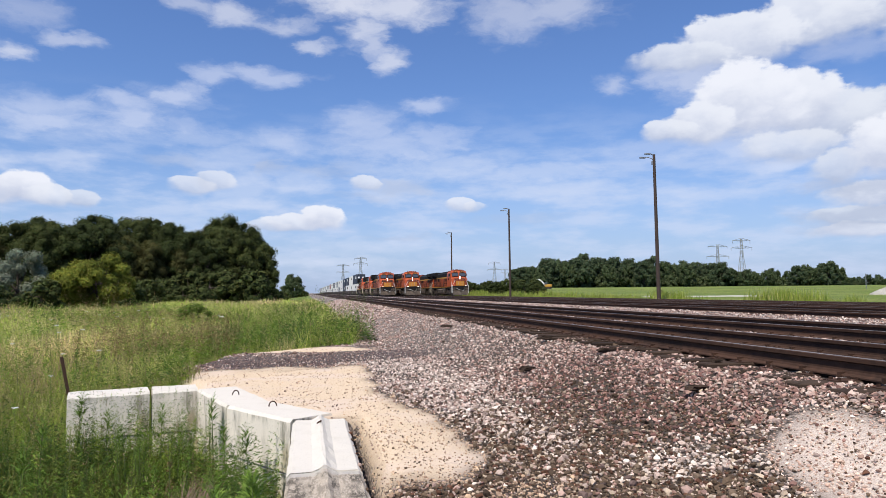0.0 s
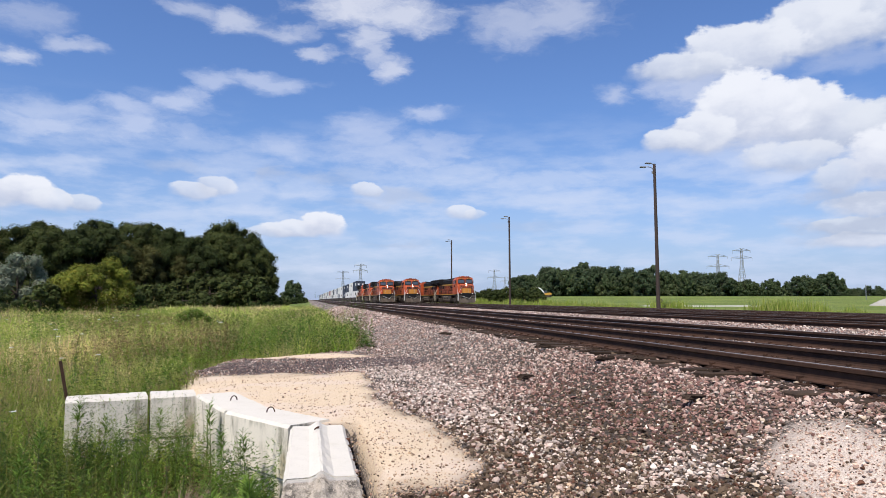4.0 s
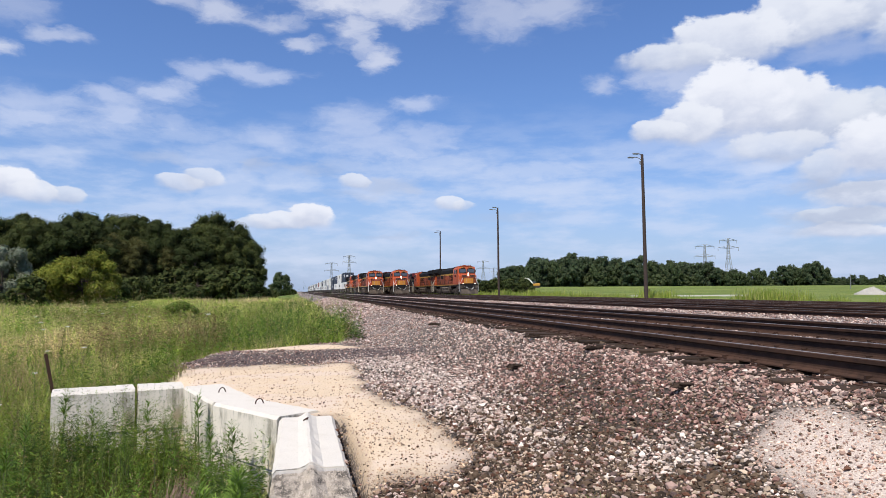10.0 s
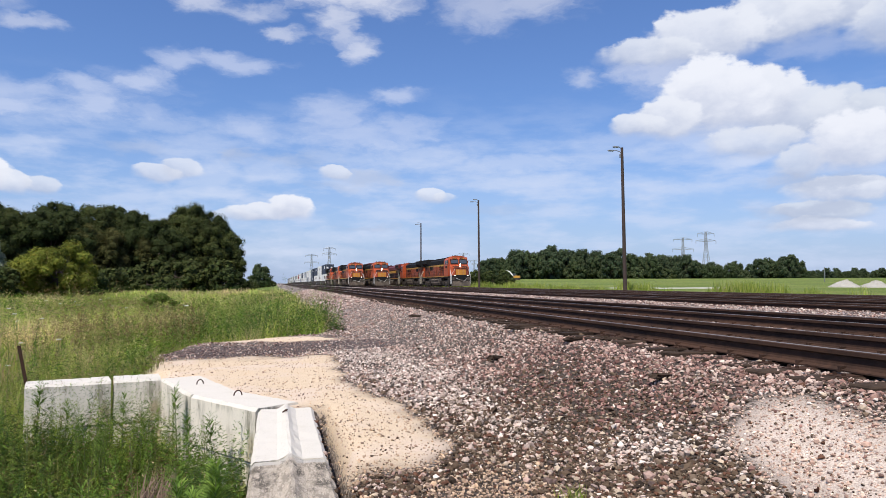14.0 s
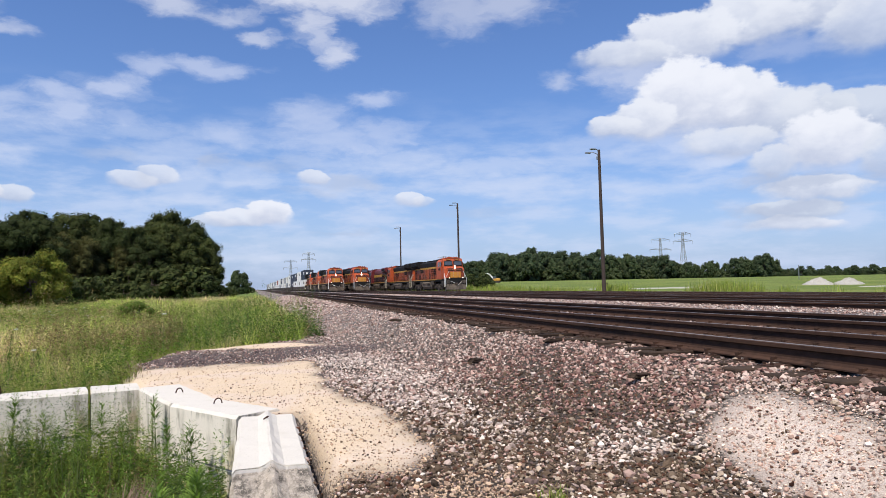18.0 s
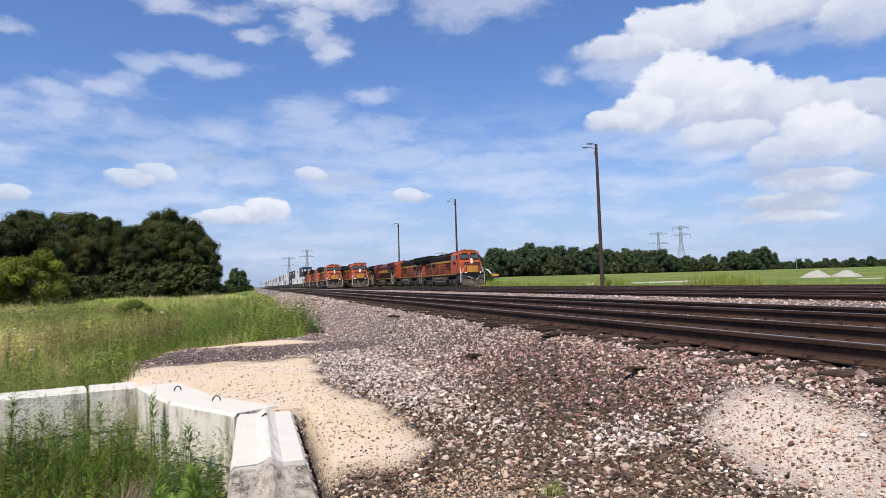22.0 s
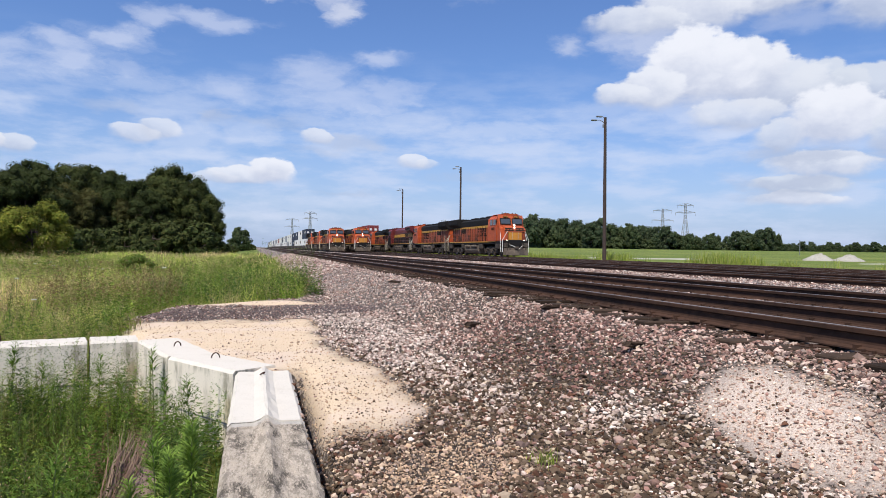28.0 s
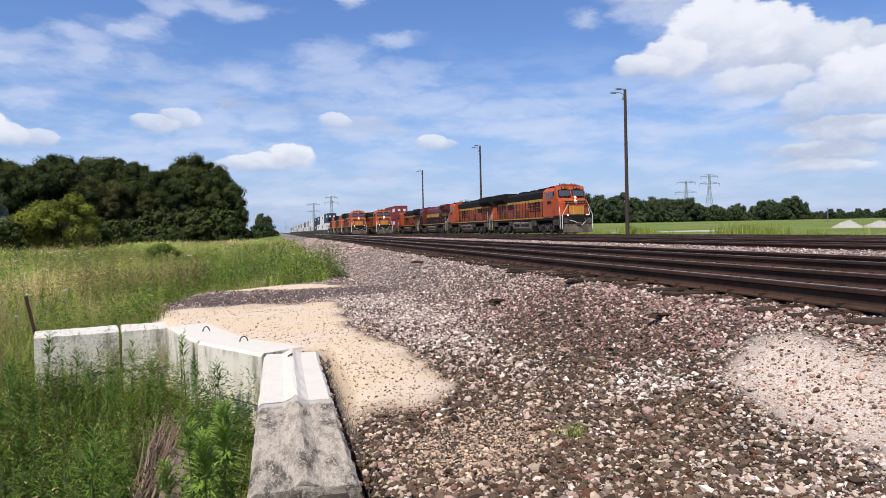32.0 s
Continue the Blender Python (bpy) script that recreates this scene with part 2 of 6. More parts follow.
def material(name, base, dark=None, scale=8.0, rough=0.7, metal=0.0, bump=0.0, amount=0.5, per_object=0.0, per_island=0.0, fine=None, spec=0.5, dust=0.0):
    """A procedural surface: base colour worn towards a darker one at two scales, with relief."""
    m = bpy.data.materials.new(name)
    m.use_nodes = True
    t = Tree(m.node_tree)
    geo = t.node("ShaderNodeNewGeometry")
    pos = t.node("ShaderNodeTexCoord").outputs["Object"]
    dark = dark or tuple(c * 0.6 for c in base)
    big = t.noise(pos, scale * 0.25, 4, 0.6)
    small = t.noise(pos, fine or scale * 3, 5, 0.65)
    f = t.math("ADD", t.math("MULTIPLY", big, 0.55), t.math("MULTIPLY", small, 0.45))
    col = t.mix(t.math("MULTIPLY", t.ramp(f, 0.38, 0.68), amount), base, dark)
    if dust:
        col = t.mix(t.math("MULTIPLY", t.ramp(t.noise(pos, scale * 0.6, 5, 0.7), 0.45, 0.8), dust), col, (0.3, 0.26, 0.21))
    if per_object or per_island:
        rnd = t.node("ShaderNodeObjectInfo").outputs["Random"] if per_object else geo.outputs["Random Per Island"]
        hsv = t.node("ShaderNodeHueSaturation")
        k = per_object or per_island
        t.put(hsv.inputs["Value"], t.math("MULTIPLY_ADD", rnd, 2 * k, 1 - k))
        t.put(hsv.inputs["Color"], col)
        col = hsv.outputs[0]
    b = t.node("ShaderNodeBsdfPrincipled")
    t.put(b.inputs["Base Color"], col)
    b.inputs["Metallic"].default_value = metal
    b.inputs["Specular IOR Level"].default_value = spec
    t.put(b.inputs["Roughness"], t.math("MULTIPLY_ADD", small, 0.25, rough - 0.12, clamp=True))
    if bump:
        n = t.node("ShaderNodeBump")
        n.inputs["Distance"].default_value = bump
        t.put(n.inputs["Height"], small)
        t.put(b.inputs["Normal"], n.outputs[0])
    t.put(t.node("ShaderNodeOutputMaterial").inputs[0], b.outputs[0])
    return m


def tinted(name, rough=0.9, grain=60.0, bump=0.004, trans=0.0, vary=0.25):
    """Takes each piece's own colour from the 'tint' attribute, with grain."""
    m = bpy.data.materials.new(name)
    m.use_nodes = True
    t = Tree(m.node_tree)
    pos = t.node("ShaderNodeTexCoord").outputs["Object"]
    n1 = t.noise(pos, grain, 4, 0.6)
    hsv = t.node("ShaderNodeHueSaturation")
    t.put(hsv.inputs["Value"], t.math("MULTIPLY_ADD", n1, 2 * vary, 1 - vary))
    t.put(hsv.inputs["Color"], t.attr("tint", "Color"))
    b = t.node("ShaderNodeBsdfPrincipled")
    t.put(b.inputs["Base Color"], hsv.outputs[0])
    b.inputs["Roughness"].default_value = rough
    b.inputs["Specular IOR Level"].default_value = 0.18
    shader = b.outputs[0]
    if bump:
        bp = t.node("ShaderNodeBump")
        bp.inputs["Distance"].default_value = bump
        t.put(bp.inputs["Height"], n1)
        t.put(b.inputs["Normal"], bp.outputs[0])
    if trans:
        tr = t.node("ShaderNodeBsdfTranslucent")
        t.put(tr.inputs[0], hsv.outputs[0])
        mx = t.node("ShaderNodeMixShader")
        mx.inputs[0].default_value = trans
        t.put(mx.inputs[1], shader)
        t.put(mx.inputs[2], tr.outputs[0])
        shader = mx.outputs[0]
    t.put(t.node("ShaderNodeOutputMaterial").inputs[0], shader)
    return m


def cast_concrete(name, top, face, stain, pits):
    """Cast concrete, pitted: top and face colours carry their lit brightness; faces stained with rain streaks."""
    m = bpy.data.materials.new(name)
    m.use_nodes = True
    t = Tree(m.node_tree)
    pos = t.node("ShaderNodeTexCoord").outputs["Object"]
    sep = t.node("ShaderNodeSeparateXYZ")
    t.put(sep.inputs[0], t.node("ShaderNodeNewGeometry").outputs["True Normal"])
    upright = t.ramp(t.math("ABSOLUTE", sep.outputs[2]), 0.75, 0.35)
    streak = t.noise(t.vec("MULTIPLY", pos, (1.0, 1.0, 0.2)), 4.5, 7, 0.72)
    cloud, grit, pit = t.noise(pos, 2.2, 6, 0.68), t.noise(pos, 60, 4, 0.6), t.noise(pos, 34, 7, 0.75)
    # base colour split by facing, with each side's brightness in the sun put in
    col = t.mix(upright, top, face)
    col = t.mix(t.math("MULTIPLY", t.ramp(cloud, 0.46, 0.72), 0.42), col, tuple(c * 0.62 for c in face))
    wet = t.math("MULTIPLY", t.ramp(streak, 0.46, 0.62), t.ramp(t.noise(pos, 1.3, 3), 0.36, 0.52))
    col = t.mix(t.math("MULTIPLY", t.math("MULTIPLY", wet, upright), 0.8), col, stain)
    col = t.mix(t.math("MULTIPLY", t.ramp(pit, 0.57, 0.68), 0.35 + 0.5 * pits), col, stain)
    if pits:
        along = t.vec("MULTIPLY", pos, (1.0, 0.3, 1.0))
        worn = t.ramp(t.noise(along, 16.0, 9, 0.8), 0.47, 0.55)
        col = t.mix(t.math("MULTIPLY", worn, 0.5), col, tuple(c * 1.7 for c in stain))
        crust = t.math("MULTIPLY", t.ramp(t.noise(along, 6.0, 8, 0.72), 0.50, 0.57), t.ramp(t.noise(along, 40, 6, 0.75), 0.38, 0.5))
        col = t.mix(t.math("MULTIPLY", crust, 0.85), col, tuple(c * 0.55 for c in stain))
        col = t.mix(t.math("MULTIPLY", t.ramp(t.noise(along, 48, 5, 0.7), 0.54, 0.62), 0.6), col, tuple(c * 1.35 for c in top))
        sepy = t.node("ShaderNodeSeparateXYZ")
        t.put(sepy.inputs[0], pos)
        lime = t.math("MULTIPLY_ADD", t.noise(pos, 7.0, 6, 0.7), 0.5, sepy.outputs[1])
        col = t.mix(t.math("MULTIPLY", t.ramp(lime, 2.08, 2.16), 0.85), col, (0.57, 0.53, 0.475))
    col = t.mix(t.math("MULTIPLY", t.ramp(t.noise(pos, 1.1, 3), 0.62, 0.72), 0.35), col, (0.45, 0.36, 0.16))
    col = t.mix(t.math("MULTIPLY", grit, 0.2), col, tuple(c * 0.5 for c in face))
    b = t.node("ShaderNodeBsdfPrincipled")
    t.put(b.inputs["Base Color"], col)
    b.inputs["Roughness"].default_value = 0.93
    b.inputs["Specular IOR Level"].default_value = 0.25
    bp = t.node("ShaderNodeBump")
    bp.inputs["Distance"].default_value = 0.003 + 0.005 * pits
    t.put(bp.inputs["Height"], t.math("ADD", grit, t.math("MULTIPLY", t.noise(pos, 16 + 14 * pits, 8, 0.72), 1.5 + 1.5 * pits)))
    t.put(b.inputs["Normal"], bp.outputs[0])
    t.put(t.node("ShaderNodeOutputMaterial").inputs[0], b.outputs[0])
    return m


ORANGE = material("orange paint", (0.46, 0.076, 0.014), (0.15, 0.032, 0.013), 1.2, 0.5, bump=0.002, amount=0.75, dust=0.10)
HOOD = material("weathered orange hood paint", (0.33, 0.058, 0.012), (0.085, 0.026, 0.014), 1.6, 0.55, bump=0.003, amount=0.85, dust=0.08)
HANDRAIL = material("cream handrail paint", (0.46, 0.41, 0.32), (0.22, 0.19, 0.14), 3.0, 0.6)
YELLOW = material("yellow paint", (0.50, 0.25, 0.025), (0.2, 0.1, 0.025), 1.5, 0.55, amount=0.5, dust=0.2)
BLACK = material("black paint", (0.011, 0.011, 0.012), (0.022, 0.019, 0.016), 1.5, 0.75, amount=0.7, spec=0.12)
MAROON = material("red paint", (0.13, 0.016, 0.013), (0.07, 0.008, 0.008), 1.5, 0.45, amount=0.5)
GRIME = material("grimy steel", (0.075, 0.060, 0.050), (0.012, 0.010, 0.009), 3.0, 0.85, bump=0.01, amount=0.9, dust=0.3, spec=0.2)
DUSTY = material("dust-covered steel", (0.17, 0.135, 0.105), (0.04, 0.033, 0.028), 3.0, 0.9, bump=0.01, amount=0.8, spec=0.15)
AMBER = material("amber yellow paint", (0.56, 0.23, 0.02), (0.25, 0.08, 0.02), 1.5, 0.55, amount=0.5, dust=0.1)
STEEL = material("worn wheel steel", (0.12, 0.10, 0.09), (0.05, 0.04, 0.035), 4.0, 0.5, metal=0.6)
WHITE = material("white paint", (0.74, 0.73, 0.70), (0.5, 0.48, 0.45), 1.2, 0.6, amount=0.4)
GLASS = material("dark cab glass", (0.055, 0.065, 0.075), (0.05, 0.055, 0.06), 1.0, 0.16, spec=0.9)
RUST = material("brown rusted rail steel", (0.062, 0.032, 0.021), (0.022, 0.013, 0.01), 3.0, 0.8, bump=0.002, amount=0.8, spec=0.2)
RAILTOP = material("polished rail head", (0.30, 0.27, 0.25), (0.15, 0.12, 0.10), 3.0, 0.42, metal=0.7, amount=0.6)
TIE = material("dark creosoted timber", (0.048, 0.032, 0.023), (0.016, 0.012, 0.01), 6.0, 0.95, bump=0.012, amount=0.8, per_object=0.35, spec=0.12)
TIEFAR = material("dark creosoted timber joined", (0.055, 0.040, 0.032), (0.022, 0.016, 0.013), 6.0, 0.9, bump=0.01, amount=0.8, per_island=0.3)
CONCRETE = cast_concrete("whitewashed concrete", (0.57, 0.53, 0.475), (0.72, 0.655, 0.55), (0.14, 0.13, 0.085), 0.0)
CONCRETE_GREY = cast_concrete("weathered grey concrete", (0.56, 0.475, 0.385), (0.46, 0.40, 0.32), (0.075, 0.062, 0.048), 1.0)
POLEWOOD = material("brown weathered pole", (0.05, 0.031, 0.024), (0.024, 0.016, 0.013), 4.0, 0.85, bump=0.006, amount=0.7)
GALV = material("galvanised steel", (0.24, 0.25, 0.26), (0.16, 0.16, 0.17), 3.0, 0.5, metal=0.5)
LATTICE = material("grey lattice steel", (0.30, 0.32, 0.34), (0.22, 0.23, 0.25), 2.0, 0.6, metal=0.3)
BARK = material("dark bark", (0.075, 0.055, 0.04), (0.03, 0.022, 0.017), 5.0, 0.95, bump=0.02, amount=0.8)
STONE = tinted("loose stone", 0.92, 45.0, 0.004)
LEAF = tinted("foliage", 0.85, 0.7, 0.0, 0.26, 0.35)
BLADE = tinted("grass blade", 0.65, 0.9, 0.0, 0.3, 0.3)
LAMPLIT = bpy.data.materials.new("lit headlight")
LAMPLIT.use_nodes = True
_b = LAMPLIT.node_tree.nodes["Principled BSDF"]
_b.inputs["Emission Color"].default_value = (1.0, 0.92, 0.78, 1)
_b.inputs["Emission Strength"].default_value = 6.0

# ---- mesh helpers ----


def box(bm, c, s, bevel=0.0, rot=None, taper=None):
    """A block of size s about c, its edges cut by bevel; taper scales the upper end in x and y."""
    vs = []
    for z in (-0.5, 0.5):
        k = taper if (taper and z > 0) else (1, 1)
        for x, y in ((-0.5, -0.5), (0.5, -0.5), (0.5, 0.5), (-0.5, 0.5)):
            v = Vector((x * s[0] * k[0], y * s[1] * k[1], z * s[2]))
            if rot:
                v = rot @ v
            vs.append(bm.verts.new(v + Vector(c)))
    fs = [bm.faces.new([vs[i] for i in f]) for f in ((3, 2, 1, 0), (4, 5, 6, 7), (0, 1, 5, 4), (1, 2, 6, 5), (2, 3, 7, 6), (3, 0, 4, 7))]
    if bevel:
        es = {e for f in fs for e in f.edges}
        bmesh.ops.bevel(bm, geom=list(es), offset=bevel, segments=1, affect="EDGES")


def rod(bm, a, b, r, n=6, r2=None):
    """A round bar from a to b."""
    a, b = Vector(a), Vector(b)
    q = (b - a).to_track_quat("Z", "Y")
    r2 = r if r2 is None else r2
    ra = [bm.verts.new(a + q @ Vector((r * math.cos(k * math.tau / n), r * math.sin(k * math.tau / n), 0))) for k in range(n)]
    rb = [bm.verts.new(b + q @ Vector((r2 * math.cos(k * math.tau / n), r2 * math.sin(k * math.tau / n), 0))) for k in range(n)]
    for k in range(n):
        bm.faces.new((ra[k], ra[(k + 1) % n], rb[(k + 1) % n], rb[k]))
    bm.faces.new(ra[::-1])
    bm.faces.new(rb)


def tube(bm, pts, r, n=6):
    """One bent round bar through the points."""
    pts = [Vector(p) for p in pts]
    rings = []
    for k, p in enumerate(pts):
        d = (pts[min(k + 1, len(pts) - 1)] - pts[max(k - 1, 0)]).normalized()
        q = d.to_track_quat("Z", "Y")
        rings.append([bm.verts.new(p + q @ Vector((r * math.cos(a * math.tau / n), r * math.sin(a * math.tau / n), 0))) for a in range(n)])
    for u, v in zip(rings, rings[1:]):
        turn = min(range(n), key=lambda j: sum((u[i].co - v[(i + j) % n].co).length for i in range(n)))
        for a in range(n):
            bm.faces.new((u[a], u[(a + 1) % n], v[(a + 1 + turn) % n], v[(a + turn) % n]))
    bm.faces.new(rings[0][::-1])
    bm.faces.new(rings[-1])


def prism(bm, outline, axis, lo, hi, bevel=0.0):
    """An outline of (u, v) drawn out along an axis: 'x' takes (y, z), 'y' takes (x, z), 'z' takes (x, y)."""
    def place(u, v, w):
        return {"x": (w, u, v), "y": (u, w, v), "z": (u, v, w)}[axis]
    a = [bm.verts.new(place(u, v, lo)) for u, v in outline]
    b = [bm.verts.new(place(u, v, hi)) for u, v in outline]
    n = len(a)
    fs = [bm.faces.new((a[k], a[(k + 1) % n], b[(k + 1) % n], b[k])) for k in range(n)]
    fs += [bm.faces.new(a[::-1]), bm.faces.new(b)]
    bmesh.ops.recalc_face_normals(bm, faces=fs)
    if bevel:
        bmesh.ops.bevel(bm, geom=list({e for f in fs for e in f.edges}), offset=bevel, segments=2, affect="EDGES")


def mesh_of(name, bm, mat):
    me = bpy.data.meshes.new(name)
    bm.to_mesh(me)
    bm.free()
    me.materials.append(mat)
    return me


def part(name, bm, mat, parent, label=""):
    """One mesh object under a thing or a part."""
    ob = new(name, mesh_of(name, bm, mat))
    ob.parent = parent
    return tagged(ob, label)


def raw_mesh(name, verts, faces, mat, tint=None, smooth=False):
    """A mesh from arrays; faces all of one corner count; tint is a colour per vertex."""
    me = bpy.data.meshes.new(name)
    verts = np.asarray(verts, np.float32)
    faces = np.asarray(faces, np.int32)
    k = faces.shape[1]
    me.vertices.add(len(verts))
    me.vertices.foreach_set("co", verts.ravel())
    me.loops.add(faces.size)
    me.loops.foreach_set("vertex_index", faces.ravel())
    me.polygons.add(len(faces))
    me.polygons.foreach_set("loop_start", np.arange(0, faces.size, k, dtype=np.int32))
    me.polygons.foreach_set("use_smooth", np.full(len(faces), smooth))
    me.update(calc_edges=True)
    if tint is not None:
        at = me.attributes.new("tint", "FLOAT_COLOR", "POINT")
        rgba = np.ones((len(verts), 4), np.float32)
        rgba[:, :3] = tint
        at.data.foreach_set("color", rgba.ravel())
    me.materials.append(mat)
    return me


def B():
    return bmesh.new()


# ---- ground ----
RNG = np.random.default_rng(7)
TRACKS = (5.78, 9.3, 15.6, 19.8, 23.4, 27.0)


def smooth(a, lo, hi):
    t = np.clip((a - lo) / (hi - lo), 0, 1)
    return t * t * (3 - 2 * t)


def wobble(x, y, s, seed=0):
    """Cheap smooth unevenness between about -1 and 1."""
    a = np.sin(x / s * 1.7 + seed) + np.sin(y / s * 1.3 + 2.1 * seed + 1) + np.sin((x + y) / s * 0.9 + 0.7 * seed) + np.sin((x * 0.7 - y * 1.1) / s * 2.3 + seed * 1.9)
    return a / 3.0


def yard_left(y):
    """The left edge of the gravel yard."""
    near = np.where(y < 8.1, 0.0, np.where(y < 11.3, 0.0 - (y - 8.1) * 0.5, np.where(y < 14.5, -1.7 - (y - 11.3) * 0.22, -2.4 + (y - 14.5) * 0.2)))
    e = near * (1 - smooth(y, 17.4, 20.0)) + 1.5 * smooth(y, 17.4, 20.0)
    return e - 0.3 * smooth(y, 30, 90)


def height(x, y):
    yl = yard_left(y)
    base = -0.83 + 0.03 * wobble(x, y, 1.3) + 0.012 * wobble(x, y, 0.35, 3)
    pit = smooth(y, 22, 9) * smooth(x, -14, -4)
    field = -1.0 - 0.75 * pit + 0.10 * wobble(x, y, 6.0, 5)
    far_left = smooth(-x, 40, 300)
    field = field + far_left * 0.4
    width = np.where(y < 12, 0.22, 0.9)
    z = field + (base - field) * smooth(x, yl - width, yl + 0.1)
    toe = 2.7 + 0.3 * wobble(x * 0, y, 2.1, 2) - 0.7 * smooth(y, 12, 30)
    bed = -0.228 + 0.012 * wobble(x, y, 0.5, 4)
    z = z + (bed - base) * smooth(x, toe - 0.3, 4.55) * smooth(x, yl, yl + 0.2)
    z = z + 0.13 * smooth(x, 10.7, 11.1) * smooth(x, 14.3, 13.7) + 0.10 * smooth(x, 7.1, 7.4) * smooth(x, 7.98, 7.7)
    z = z - 0.42 * smooth(x, 0.42, 0.45) * smooth(x, 0.555 + 0.04 * wobble(x * 0, y, 0.3, 2), 0.50) * smooth(y, 8.4, 7.8)
    beyond = -0.55 + 2.9 * smooth(np.hypot(x, y), 70, 330) + 0.05 * wobble(x, y, 9.0, 6)
    z = z + (beyond - bed) * smooth(x, 28.6, 31.5) * smooth(x / (np.abs(y) + 40), 0.03, 0.2)
    z = z + (-0.6 - bed) * smooth(x, 28.6, 31.5) * (1 - smooth(x / (np.abs(y) + 40), 0.03, 0.2))
    return z


def lines(knots):
    out = []
    for (a, s), (b, _) in zip(knots, knots[1:]):
        out += list(np.arange(a, b, s))
    return np.array(out + [knots[-1][0]])


def patch(x, y, cx, cy, rx, ry, turn=0.0, edge=0.35, seed=0):
    c, s = math.cos(turn), math.sin(turn)
    u, v = ((x - cx) * c + (y - cy) * s) / rx, (-(x - cx) * s + (y - cy) * c) / ry
    return 1 - smooth(np.hypot(u, v) + 0.16 * wobble(x, y, 0.5, seed) + 0.1 * wobble(x, y, 0.17, seed + 4), 1 - edge, 1 + edge)


def covers(x, y):
    """How far each ground cover reaches: sand, dark chips, white stone, grass."""
    yl = yard_left(y)
    grass = np.maximum(1 - smooth(x + 0.25 * wobble(x, y, 0.6), yl - 0.35, yl + 0.15), smooth(x, 29.5, 31.0))
    edge = np.interp(y, [4.4, 5.3, 6.4, 8.0, 9.0, 11.0, 13.0, 15.0], [0.75, 1.12, 1.5, 1.42, 1.05, 1.0, 1.05, 0.9])
    ragged = 0.14 * wobble(x, y, 0.55, 1) + 0.09 * wobble(x, y, 0.21, 5)
    sand = smooth(x + ragged, edge + 0.24, edge - 0.2) * smooth(y + 2 * ragged, 4.6, 5.6) * smooth(y + 3 * ragged, 14.6, 13.2)
    # no sand in the trench by the wall, so painted gap shade darkens it
    sand = sand * (1 - smooth(x, 0.56, 0.50) * smooth(y, 8.5, 8.0))
    sand = np.maximum(sand, patch(x, y, -0.2, 18.2, 2.0, 0.55, -0.12, 0.35, 2))
    dark = np.maximum(patch(x, y, -0.9, 15.5, 1.8, 1.35, 0.1, 0.4, 3), patch(x, y, 1.5, 16.4, 1.3, 1.1, 0.2, 0.5, 8))
    white = np.maximum(0.95 * patch(x, y, 3.62, 3.98, 0.40, 1.05, -0.26, 0.7, 5), 0.35 * patch(x, y, 3.02, 5.2, 0.22, 0.4, 0.3, 0.8, 6))
    return sand * (1 - dark), dark, white, grass


